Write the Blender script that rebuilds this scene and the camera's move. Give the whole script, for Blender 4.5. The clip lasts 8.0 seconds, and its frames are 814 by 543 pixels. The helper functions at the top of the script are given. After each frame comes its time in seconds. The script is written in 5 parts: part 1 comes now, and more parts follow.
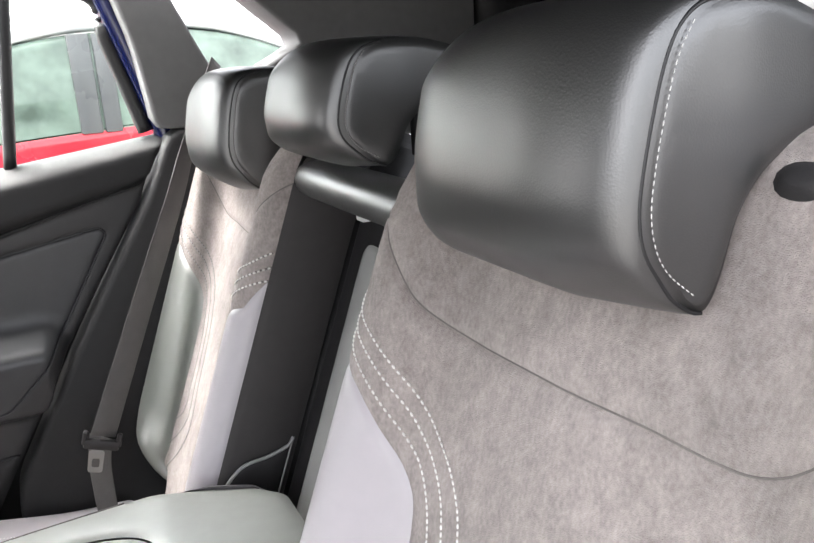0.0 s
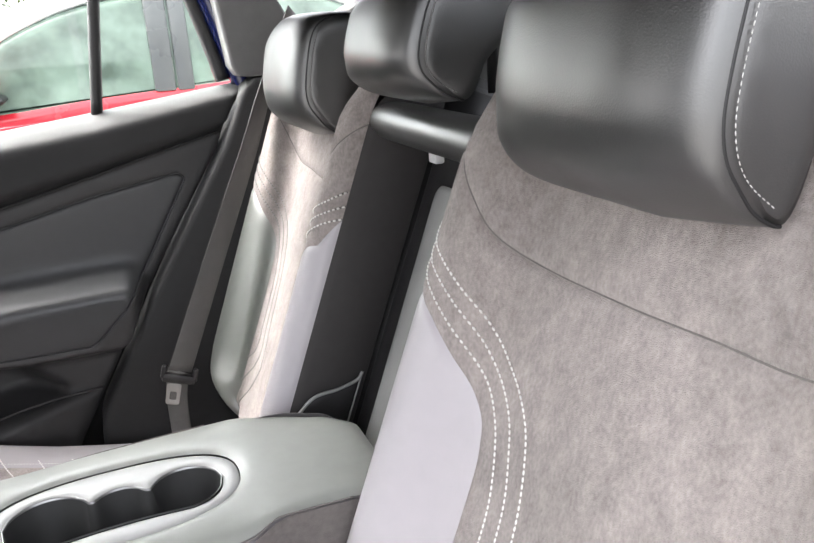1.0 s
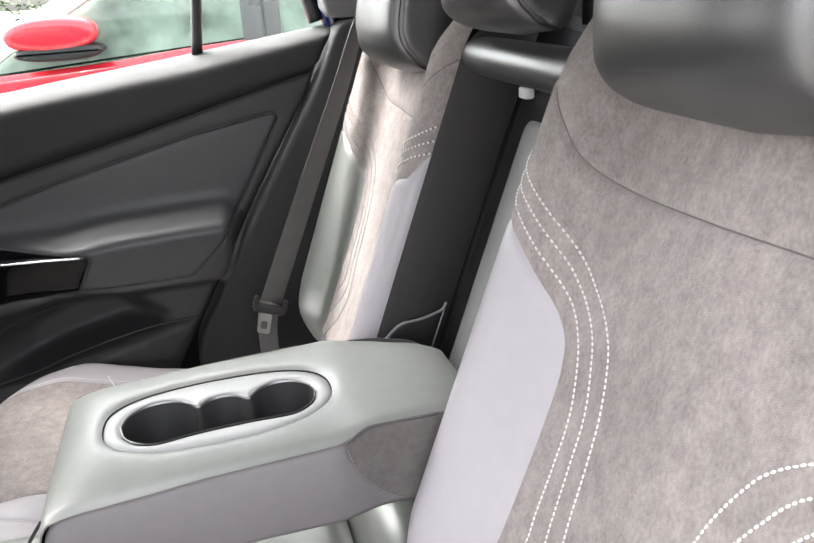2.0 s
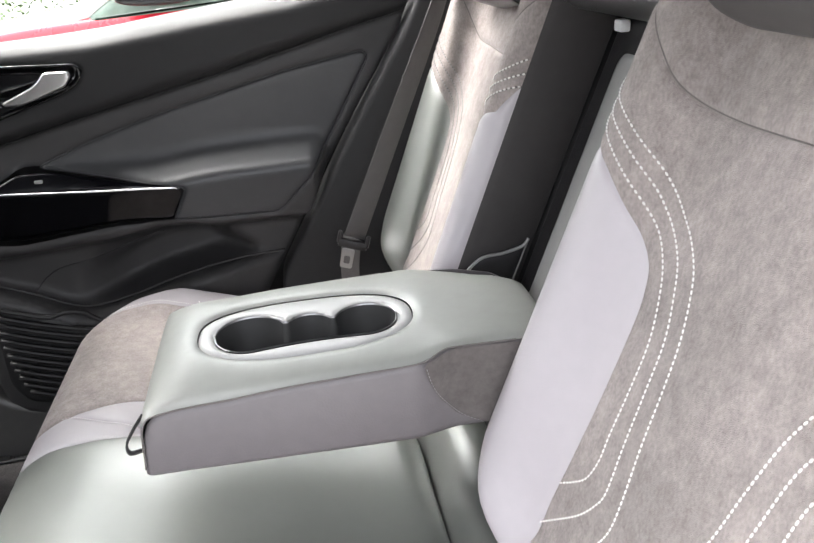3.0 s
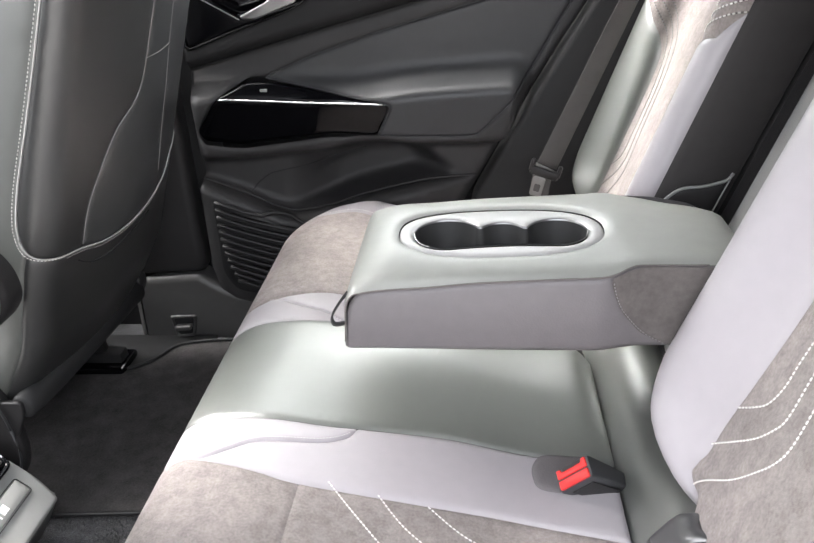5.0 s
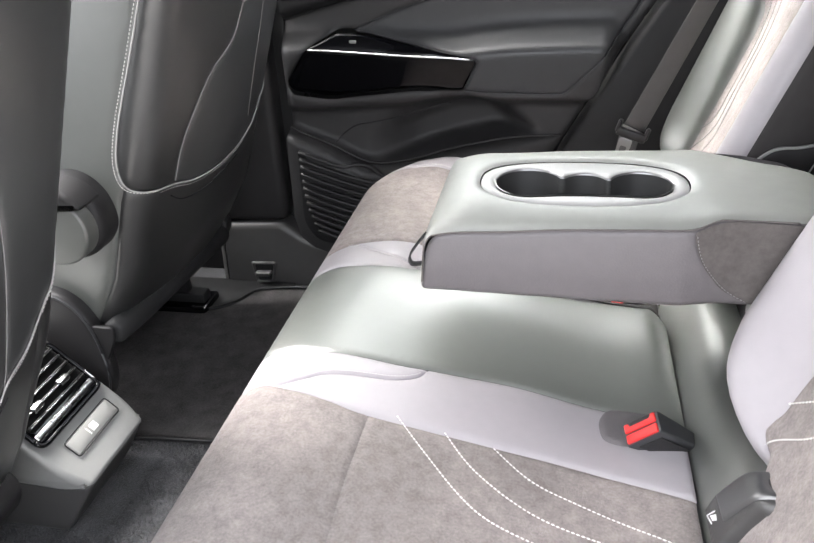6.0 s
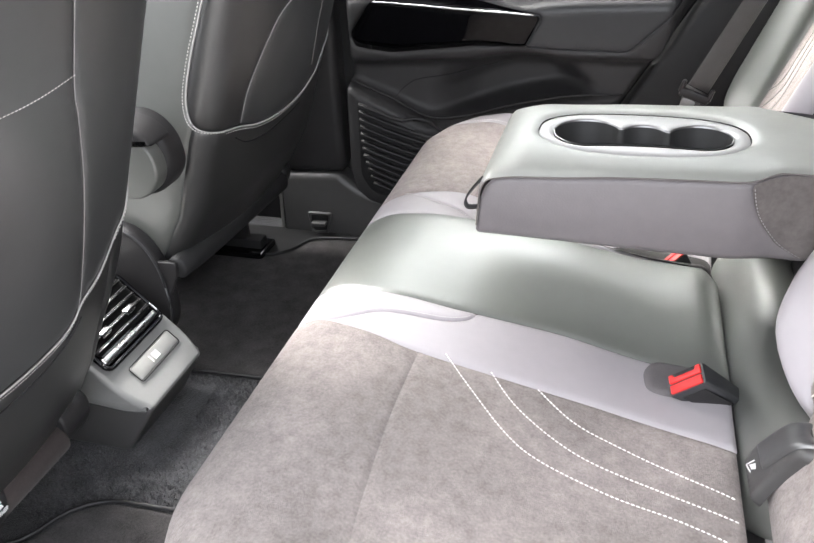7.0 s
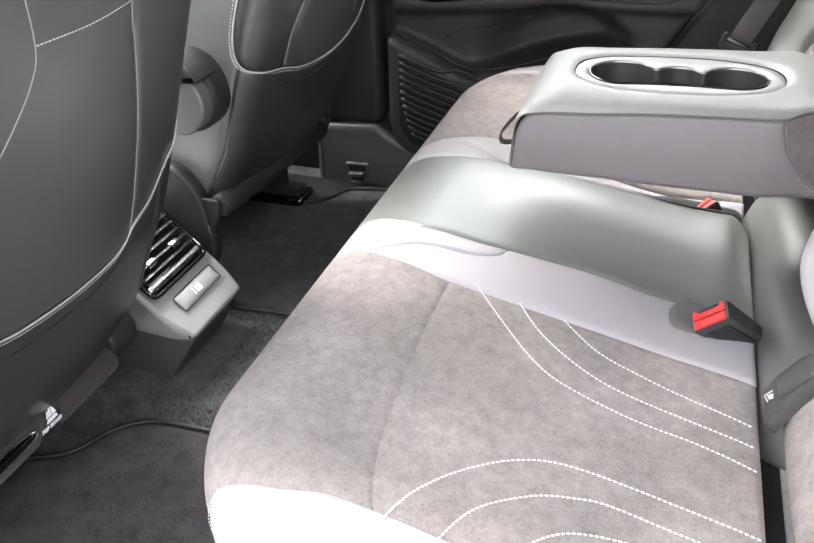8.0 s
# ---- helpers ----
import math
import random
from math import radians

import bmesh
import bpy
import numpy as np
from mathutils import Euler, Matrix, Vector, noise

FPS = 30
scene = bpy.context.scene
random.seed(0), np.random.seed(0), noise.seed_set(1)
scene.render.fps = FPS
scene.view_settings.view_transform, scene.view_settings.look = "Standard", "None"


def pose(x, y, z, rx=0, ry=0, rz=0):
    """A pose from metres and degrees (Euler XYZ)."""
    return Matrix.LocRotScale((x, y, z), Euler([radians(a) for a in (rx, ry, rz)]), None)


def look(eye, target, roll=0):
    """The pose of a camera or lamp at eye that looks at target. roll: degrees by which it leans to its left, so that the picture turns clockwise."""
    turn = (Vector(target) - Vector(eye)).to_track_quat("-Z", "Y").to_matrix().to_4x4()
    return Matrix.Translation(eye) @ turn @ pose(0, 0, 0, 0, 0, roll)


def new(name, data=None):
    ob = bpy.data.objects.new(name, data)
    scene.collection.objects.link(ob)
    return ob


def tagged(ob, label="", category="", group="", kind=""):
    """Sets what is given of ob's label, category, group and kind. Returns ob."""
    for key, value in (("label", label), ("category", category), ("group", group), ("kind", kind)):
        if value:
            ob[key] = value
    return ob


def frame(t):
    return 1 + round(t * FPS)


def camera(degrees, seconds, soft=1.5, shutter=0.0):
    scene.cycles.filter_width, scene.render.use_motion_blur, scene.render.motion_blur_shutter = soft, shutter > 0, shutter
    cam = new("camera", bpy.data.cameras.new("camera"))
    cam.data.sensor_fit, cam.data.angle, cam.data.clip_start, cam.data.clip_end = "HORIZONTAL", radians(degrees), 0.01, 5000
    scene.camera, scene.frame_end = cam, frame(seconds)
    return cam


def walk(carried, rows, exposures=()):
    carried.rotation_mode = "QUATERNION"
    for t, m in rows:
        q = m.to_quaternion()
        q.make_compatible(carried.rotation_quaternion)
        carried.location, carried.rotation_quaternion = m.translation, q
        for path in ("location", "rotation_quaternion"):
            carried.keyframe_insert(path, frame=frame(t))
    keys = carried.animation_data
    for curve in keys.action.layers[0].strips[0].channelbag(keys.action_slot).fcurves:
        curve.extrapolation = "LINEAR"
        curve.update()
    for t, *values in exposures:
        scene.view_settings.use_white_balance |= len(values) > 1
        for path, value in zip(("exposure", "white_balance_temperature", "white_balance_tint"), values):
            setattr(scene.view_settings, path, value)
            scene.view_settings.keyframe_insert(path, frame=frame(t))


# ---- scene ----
cam = camera(57.3, 8.0)
PATH = [
    (0, (0.251, -0.722, 1.049), (1.101, 1.002, 0.496), -3.4),
    (0.5, (0.237, -0.732, 1.035), (1.018, 1.015, 0.451), -3.3),
    (1, (0.224, -0.743, 1.024), (0.916, 1.025, 0.397), -3.3),
    (1.5, (0.208, -0.761, 1.016), (0.797, 1.027, 0.341), -3.6),
    (3, (0.18, -0.804, 0.979), (0.447, 1.004, 0.165), -3.8),
    (3.5, (0.172, -0.818, 0.968), (0.33, 0.986, 0.119), -3.7),
    (4, (0.169, -0.829, 0.963), (0.213, 0.97, 0.091), -3.7),
    (4.5, (0.155, -0.848, 0.962), (0.077, 0.942, 0.073), -3.8),
    (6, (0.145, -0.895, 0.929), (-0.245, 0.814, -0.035), -3.5),
    (6.5, (0.145, -0.911, 0.919), (-0.311, 0.763, -0.077), -3.3),
    (7, (0.147, -0.936, 0.913), (-0.364, 0.7, -0.117), -3.0),
    (7.5, (0.151, -0.962, 0.902), (-0.404, 0.637, -0.163), -2.9),
    (8, (0.163, -0.993, 0.889), (-0.424, 0.576, -0.203), -2.9),
]
walk(cam, [(t, look(eye, target, roll)) for t, eye, target, roll in PATH], exposures=[(0, 3.63), (3.5, 3.58), (6, 3.73), (8, 3.75)])

# ---- light ----
world = bpy.data.worlds.new("sky")
scene.world = world
world.use_nodes = True
wn = world.node_tree.nodes
sky = wn.new("ShaderNodeTexSky")
sky.sky_type, sky.sun_disc = "NISHITA", False
sky.sun_elevation, sky.sun_rotation = radians(59), radians(305)
sky.air_density, sky.dust_density, sky.ozone_density = 0.6, 6.0, 0.5
wn["Background"].inputs["Strength"].default_value = 0.15
cloud = wn.new("ShaderNodeHueSaturation")
cloud.inputs["Saturation"].default_value = 0.2
world.node_tree.links.new(sky.outputs[0], cloud.inputs["Color"])
world.node_tree.links.new(cloud.outputs[0], wn["Background"].inputs["Color"])
lamp = bpy.data.lights.new("sun", "SUN")
lamp.energy, lamp.angle, lamp.color = 0.3, radians(60), (1.0, 0.99, 0.93)
sun = new("sun", lamp)
sun.matrix_world = look((0, 0, 0), (0.50, -0.22, -0.80))

# ---- materials ----


def shader(name, base, rough=0.5, metal=0.0, spread=0.12, scale=6.0, fine=60.0, grain=0.0, grain_size=500.0, cells=False, sheen=0.0, coat=0.0, spec=0.5, stretch=(1, 1, 1), patch=0.0, ior=1.5):
    """A surface with blotches at two scales and a fine relief, all in metres."""
    m = bpy.data.materials.new(name)
    m.use_nodes = True
    t, b = m.node_tree, m.node_tree.nodes["Principled BSDF"]
    add, link = t.nodes.new, t.links.new
    co, mp = add("ShaderNodeTexCoord"), add("ShaderNodeMapping")
    mp.inputs["Scale"].default_value = stretch
    link(co.outputs["Object"], mp.inputs["Vector"])
    big, small, mix, ramp = add("ShaderNodeTexNoise"), add("ShaderNodeTexNoise"), add("ShaderNodeMath"), add("ShaderNodeMapRange")
    big.inputs["Scale"].default_value, small.inputs["Scale"].default_value = scale, fine
    big.inputs["Detail"].default_value, small.inputs["Detail"].default_value = 4.0, 3.0
    for n in (big, small):
        link(mp.outputs[0], n.inputs["Vector"])
    mix.operation = "ADD"
    link(big.outputs["Fac"], mix.inputs[0])
    link(small.outputs["Fac"], mix.inputs[1])
    ramp.inputs["From Min"].default_value, ramp.inputs["From Max"].default_value = 0.65, 1.35
    ramp.inputs["To Min"].default_value, ramp.inputs["To Max"].default_value = 1 - spread, 1 + spread
    link(mix.outputs[0], ramp.inputs["Value"])
    tone = add("ShaderNodeVectorMath")
    tone.operation = "SCALE"
    tone.inputs[0].default_value = base
    if patch:
        wide, wave, both = add("ShaderNodeTexNoise"), add("ShaderNodeMapRange"), add("ShaderNodeMath")
        wide.inputs["Scale"].default_value, wide.inputs["Detail"].default_value = 7.0, 2.0
        link(co.outputs["Object"], wide.inputs["Vector"])
        wave.inputs["From Min"].default_value, wave.inputs["From Max"].default_value = 0.35, 0.65
        wave.inputs["To Min"].default_value, wave.inputs["To Max"].default_value = 1 - patch, 1 + patch
        link(wide.outputs["Fac"], wave.inputs["Value"])
        both.operation = "MULTIPLY"
        link(ramp.outputs[0], both.inputs[0])
        link(wave.outputs[0], both.inputs[1])
        ramp = both
    link(ramp.outputs[0], tone.inputs["Scale"])
    link(tone.outputs[0], b.inputs["Base Color"])
    wear = add("ShaderNodeMapRange")
    wear.inputs["From Min"].default_value, wear.inputs["From Max"].default_value = 0.3, 0.7
    wear.inputs["To Min"].default_value, wear.inputs["To Max"].default_value = max(rough - 0.06, 0.02), min(rough + 0.06, 1)
    link(big.outputs["Fac"], wear.inputs["Value"])
    link(wear.outputs[0], b.inputs["Roughness"])
    b.inputs["Metallic"].default_value = metal
    b.inputs["Specular IOR Level"].default_value = spec
    b.inputs["IOR"].default_value = ior
    b.inputs["Sheen Weight"].default_value = sheen
    b.inputs["Sheen Roughness"].default_value = 0.5
    b.inputs["Coat Weight"].default_value = coat
    if grain:
        bump = add("ShaderNodeBump")
        tex = add("ShaderNodeTexVoronoi" if cells else "ShaderNodeTexNoise")
        tex.inputs["Scale"].default_value = grain_size
        link(co.outputs["Object"], tex.inputs["Vector"])
        bump.inputs["Strength"].default_value, bump.inputs["Distance"].default_value = grain, 0.002
        link(tex.outputs["Distance" if cells else "Fac"], bump.inputs["Height"])
        link(bump.outputs[0], b.inputs["Normal"])
    return m


SUEDE = shader("suede", (0.310, 0.273, 0.261), 0.95, spread=0.27, scale=70, fine=330, grain=0.8, grain_size=1300, sheen=0.15, spec=0.1, patch=0.14, stretch=(1, 1, 0.7))
LIGHT = shader("light_vinyl", (0.405, 0.382, 0.40), 0.42, spread=0.03, grain=0.05, grain_size=700, cells=True)
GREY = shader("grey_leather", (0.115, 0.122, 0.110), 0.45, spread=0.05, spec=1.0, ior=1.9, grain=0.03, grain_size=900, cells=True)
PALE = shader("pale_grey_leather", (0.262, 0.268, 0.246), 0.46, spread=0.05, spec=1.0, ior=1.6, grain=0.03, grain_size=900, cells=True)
# mid tone holding the light on a seat side and shade on a roll
SIDE = shader("light_and_shade_leather", (0.085, 0.089, 0.082), 0.42, spread=0.06, spec=1.0, ior=1.85, grain=0.04, grain_size=900, cells=True)
MAUVE = shader("mauve_leather", (0.16, 0.148, 0.153), 0.5, spread=0.06, grain=0.12, grain_size=420, cells=True)
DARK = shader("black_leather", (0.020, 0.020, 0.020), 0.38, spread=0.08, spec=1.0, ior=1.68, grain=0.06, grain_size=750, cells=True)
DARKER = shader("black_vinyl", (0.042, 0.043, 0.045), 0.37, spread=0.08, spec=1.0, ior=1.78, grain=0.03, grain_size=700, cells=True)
SHELL = shader("dark_plastic", (0.024, 0.023, 0.024), 0.45, spread=0.1, spec=0.35, grain=0.15, grain_size=1100)
SOFT = shader("soft_door_plastic", (0.021, 0.021, 0.022), 0.6, spread=0.08, spec=0.35, grain=0.12, grain_size=1100)
INSERT = shader("door_insert_vinyl", (0.044, 0.045, 0.048), 0.42, spread=0.06, grain=0.06, grain_size=800, cells=True)
LOWER = shader("door_lower_plastic", (0.036, 0.035, 0.036), 0.5, spread=0.08, spec=0.45, grain=0.12, grain_size=1100)
TRIM = shader("grained_trim_plastic", (0.062, 0.060, 0.060), 0.42, spread=0.06, spec=0.6, grain=0.1, grain_size=1100)
PIANO = shader("piano_black", (0.003, 0.003, 0.004), 0.07, spread=0.05, spec=0.4)
SILVER = shader("satin_silver", (0.62, 0.62, 0.62), 0.3, 1.0, spread=0.04)
CHROME = shader("bright_chrome", (0.8, 0.8, 0.8), 0.1, 1.0, spread=0.03)
RIM = shader("light_ring_plastic", (0.46, 0.455, 0.45), 0.35, spread=0.03)
CUP = shader("cup_plastic", (0.04, 0.04, 0.04), 0.42, spread=0.08)
CONSOLE = shader("grey_console_plastic", (0.25, 0.25, 0.245), 0.42, spread=0.05, grain=0.15, grain_size=900)
THREAD = shader("white_thread", (0.78, 0.76, 0.74), 0.8, spread=0.1, fine=400)
GREYTHREAD = shader("grey_thread", (0.3, 0.29, 0.29), 0.8, spread=0.1, fine=400)
FLAP = shader("pale_flap_plastic", (0.27, 0.27, 0.26), 0.4, spread=0.03)
DULL = shader("dull_steel", (0.3, 0.3, 0.3), 0.35, 1.0, spread=0.05)
SILKTHREAD = shader("silver_thread", (0.5, 0.49, 0.48), 0.7, spread=0.1, fine=400)
# thread tone, also used for the shade in seams and grooves
SEAMLINE = shader("seam_thread_and_shade", (0.15, 0.135, 0.13), 0.9)
CLOTH = shader("brown_grey_cloth", (0.12, 0.108, 0.104), 0.9, spread=0.2, scale=20, fine=150, grain=0.3, grain_size=900, sheen=0.2, spec=0.1)
COVER = shader("brown_black_side_cloth", (0.034, 0.031, 0.031), 0.7, spec=0.3, spread=0.1, grain=0.15, grain_size=1000, sheen=0.1)
ROLL = shader("brown_black_cloth", (0.05, 0.042, 0.041), 0.85, spread=0.15, scale=20, fine=150, grain=0.3, grain_size=900, sheen=0.1, spec=0.1)
POST = shader("grey_post_film", (0.115, 0.118, 0.12), 0.3, spread=0.05)
PIPE = shader("dark_piping", (0.012, 0.012, 0.013), 0.5)
WEB = shader("belt_webbing", (0.07, 0.068, 0.068), 0.5, spread=0.1, grain=0.4, grain_size=1400)
RED = shader("red_plastic", (0.75, 0.03, 0.03), 0.4, spread=0.05)
CARPET = shader("dark_carpet", (0.048, 0.048, 0.052), 1.0, spread=0.95, scale=26, fine=260, grain=1.0, grain_size=520, sheen=0.35, spec=0.05, patch=0.45)
PILE = shader("carpet_tufts", (0.075, 0.075, 0.08), 0.9, spread=0.6, scale=12, fine=140, sheen=0.2, spec=0.1, patch=0.4)
MAT = shader("dark_mat", (0.064, 0.060, 0.060), 0.95, spread=0.5, scale=30, fine=320, grain=0.8, grain_size=900, sheen=0.1, spec=0.1, patch=0.1)
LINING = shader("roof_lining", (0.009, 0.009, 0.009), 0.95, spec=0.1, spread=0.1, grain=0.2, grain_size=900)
PILLAR = shader("pillar_cloth", (0.16, 0.16, 0.16), 0.9, spread=0.08, grain=0.2, grain_size=900)
BLUE = shader("blue_paint", (0.004, 0.008, 0.06), 0.2, spread=0.05, coat=0.6)
WHITE = shader("white_mark", (0.8, 0.8, 0.8), 0.5, spread=0.03)
REDPAINT = shader("red_car_paint", (0.55, 0.02, 0.035), 0.25, spread=0.05, coat=0.8)
WHITEPAINT = shader("white_car_paint", (0.8, 0.8, 0.8), 0.3, spread=0.03, coat=0.6)
TYRE = shader("tyre_rubber", (0.02, 0.02, 0.02), 0.8)
TARMAC = shader("asphalt", (0.16, 0.156, 0.151), 0.9, spread=0.25, scale=1.5, fine=80, grain=0.6, grain_size=120)
# opaque glass; pale sky and green tree reflections are painted into its colour
CARGLASS = shader("painted_reflection_glass", (0.155, 0.205, 0.17), 0.06, spread=0.5, scale=3, fine=8)
LEAF = shader("hedge_leaves", (0.07, 0.11, 0.04), 0.7, spread=0.5, scale=3, fine=30)
GLASS = bpy.data.materials.new("window_glass")
GLASS.use_nodes = True
gb = GLASS.node_tree.nodes["Principled BSDF"]
gb.inputs["Transmission Weight"].default_value, gb.inputs["Roughness"].default_value, gb.inputs["IOR"].default_value = 1.0, 0.0, 1.05
gb.inputs["Base Color"].default_value = (0.93, 0.97, 0.94, 1)

# ---- building helpers ----
from mathutils.geometry import delaunay_2d_cdt


def thing(name, label, category, group="", kind=""):
    return tagged(new(name), label, category, group, kind)


def finish(bm, mat, name, smooth=True):
    me = bpy.data.meshes.new(name)
    for f in bm.faces:
        f.smooth = smooth
    bm.to_mesh(me)
    bm.free()
    me.materials.append(mat)
    return me


def part(name, bm, mat, parent=None, label="", smooth=True, sharp=0.0):
    ob = new(name, finish(bm, mat, name, smooth))
    if sharp:
        ob.data.set_sharp_from_angle(angle=radians(sharp))
    ob.parent = parent
    return tagged(ob, label)


def spline(pts, n=12, closed=False):
    """Catmull-Rom through the points, n steps a span."""
    p = [np.array(q, float) for q in pts]
    k = len(p)
    out = []
    for i in range(k if closed else k - 1):
        a, b, c, d = [p[j % k] if closed else p[min(max(j, 0), k - 1)] for j in (i - 1, i, i + 1, i + 2)]
        for s in range(n):
            t = s / n
            out.append(0.5 * (2 * b + (c - a) * t + (2 * a - 5 * b + 4 * c - d) * t * t + (3 * b - a - 3 * c + d) * t**3))
    if not closed:
        out.append(p[-1])
    return np.array(out)


def even(pts, step, closed=False):
    """The line taken again at even steps."""
    p = np.array(pts, float)
    if closed:
        p = np.vstack([p, p[:1]])
    d = np.r_[0, np.cumsum(np.linalg.norm(np.diff(p, axis=0), axis=1))]
    n = max(int(round(d[-1] / step)), 3)
    s = np.linspace(0, d[-1], n + 1)
    q = np.stack([np.interp(s, d, p[:, i]) for i in range(p.shape[1])], 1)
    return q[:-1] if closed else q


def smooth01(t):
    t = np.clip(t, 0, 1)
    return t * t * (3 - 2 * t)


def edge_distance(pts, loop):
    a, b = loop, np.roll(loop, -1, axis=0)
    ab = b - a
    best = np.full(len(pts), 9.0)
    for i in range(len(a)):
        t = np.clip(((pts - a[i]) @ ab[i]) / max(ab[i] @ ab[i], 1e-12), 0, 1)
        best = np.minimum(best, np.linalg.norm(pts - a[i] - t[:, None] * ab[i], axis=1))
    return best


def inside(pts, loop):
    """Which points lie within the loop, by crossings."""
    out = np.zeros(len(pts), bool)
    x0, y0 = loop[:, 0], loop[:, 1]
    x1, y1 = np.roll(x0, -1), np.roll(y0, -1)
    for k in range(0, len(pts), 4000):
        x, y = pts[k:k + 4000, 0][:, None], pts[k:k + 4000, 1][:, None]
        hit = ((y0 > y) != (y1 > y)) & (x < (x1 - x0) * (y - y0) / (y1 - y0 + 1e-15) + x0)
        out[k:k + 4000] = hit.sum(1) % 2 == 1
    return out


def panel(name, loop, surface, mat, parent, label="", step=0.012, groove=0.0035, width=0.0036, lift=0.0, edge=0.005, holes=()):
    """A sewn or moulded panel: the outline in the surface's own two coordinates, laid on surface(a, b) -> place and normal,
    with its rim drawn in by groove."""
    loop = even(loop, edge, True)
    cuts = [even(h, edge, True) for h in holes]
    lo, hi = loop.min(0), loop.max(0)
    gx, gy = np.meshgrid(np.arange(lo[0], hi[0], step), np.arange(lo[1], hi[1], step))
    gx = gx + (np.arange(gx.shape[0]) % 2)[:, None] * step / 2
    grid = np.stack([gx.ravel(), gy.ravel()], 1)
    grid = grid[inside(grid, loop)]
    if len(grid):
        grid = grid[edge_distance(grid, loop) > step * 0.6]
    rings = []
    for d in (0.4 * width, width, 2.2 * width):
        for rim, sign in [(loop, 1)] + [(h, -1) for h in cuts]:
            t = np.roll(rim, -1, axis=0) - np.roll(rim, 1, axis=0)
            nrm = np.stack([-t[:, 1], t[:, 0]], 1) / np.maximum(np.linalg.norm(t, axis=1), 1e-9)[:, None]
            area = np.sum(rim[:, 0] * np.roll(rim[:, 1], -1) - np.roll(rim[:, 0], -1) * rim[:, 1])
            cand = rim + nrm * d * (1 if area > 0 else -1) * sign
            ok = edge_distance(cand, rim) > 0.85 * d
            if sign > 0:
                ok &= inside(cand, loop)
            rings.append(cand[ok])
    inner = np.vstack([grid] + rings)
    for h in cuts:
        inner = inner[~inside(inner, h)]
        inner = inner[edge_distance(inner, h) > 0.3 * width]
    pts = np.vstack([loop] + cuts + [inner])
    faces, at = [list(range(len(loop)))], len(loop)
    edges = []
    for h in cuts:
        k = len(h)
        edges += [(at + i, at + (i + 1) % k) for i in range(k)]
        at += k
    v2, _, tri, *_ = delaunay_2d_cdt([Vector(p) for p in pts], edges, faces, 1, 1e-6)
    q = np.array([tuple(v) for v in v2])
    if cuts:
        middle_of = np.array([q[list(f)].mean(0) for f in tri])
        gone = np.any([inside(middle_of, h) for h in cuts], axis=0)
        tri = [f for f, g in zip(tri, gone) if not g]
    d = edge_distance(q, loop)
    for h in cuts:
        d = np.minimum(d, edge_distance(q, h))
    place, normal = surface(q[:, 0], q[:, 1])
    place = place + normal * (lift - groove * np.exp(-((d / width) ** 1.4)))[:, None]
    bm = bmesh.new()
    vs = [bm.verts.new(p) for p in place]
    for f in tri:
        try:
            bm.faces.new([vs[i] for i in f])
        except ValueError:
            pass
    bm.normal_update()
    bm.verts.index_update()
    if sum(f.normal.dot(Vector(normal[f.verts[0].index])) for f in bm.faces) < 0:
        bmesh.ops.reverse_faces(bm, faces=bm.faces[:])
    return part(name, bm, mat, parent, label)


def on(place):
    """A surface from a function of two arrays to places, with its normals by small steps."""
    def surface(a, b):
        a, b = np.asarray(a, float), np.asarray(b, float)
        e = 1e-3
        p = place(a, b)
        n = np.cross(place(a + e, b) - place(a - e, b), place(a, b + e) - place(a, b - e))
        n /= np.maximum(np.linalg.norm(n, axis=1), 1e-12)[:, None]
        return p, n
    return surface


def flipped(surface):
    def other(a, b):
        p, n = surface(a, b)
        return p, -n
    return other


def stitches(name, line, surface, mat, parent, pitch=0.0055, long=0.0041, thick=0.0012, lift=0.0005, label=""):
    """A row of thread stitches along a line on a surface."""
    q = even(line, pitch)
    p, n = surface(q[:, 0], q[:, 1])
    return thread_row(name, p, n, mat, parent, long, thick, lift, label)


def thread_row(name, p, n, mat, parent, long=0.0036, thick=0.0008, lift=0.0004, label=""):
    verts, faces = [], []
    for i in range(len(p) - 1):
        d = p[i + 1] - p[i]
        d = d / max(np.linalg.norm(d), 1e-9)
        s = np.cross(d, n[i])
        c = (p[i] + p[i + 1]) / 2 + n[i] * lift
        k = len(verts)
        for e, w in ((-0.5, 0.45), (-0.25, 1), (0.25, 1), (0.5, 0.45)):
            for a, b in ((1, 0), (0, 1), (-1, 0), (0, -0.6)):
                verts.append(c + d * e * long + (s * a + n[i] * b) * thick * w)
        for r in range(3):
            for j in range(4):
                faces.append((k + 4 * r + j, k + 4 * r + (j + 1) % 4, k + 4 * r + 4 + (j + 1) % 4, k + 4 * r + 4 + j))
        faces += [(k + 3, k + 2, k + 1, k), (k + 12, k + 13, k + 14, k + 15)]
    me = bpy.data.meshes.new(name)
    me.from_pydata([tuple(v) for v in verts], [], faces)
    me.materials.append(mat)
    me.shade_smooth()
    ob = new(name, me)
    ob.parent = parent
    return tagged(ob, label)


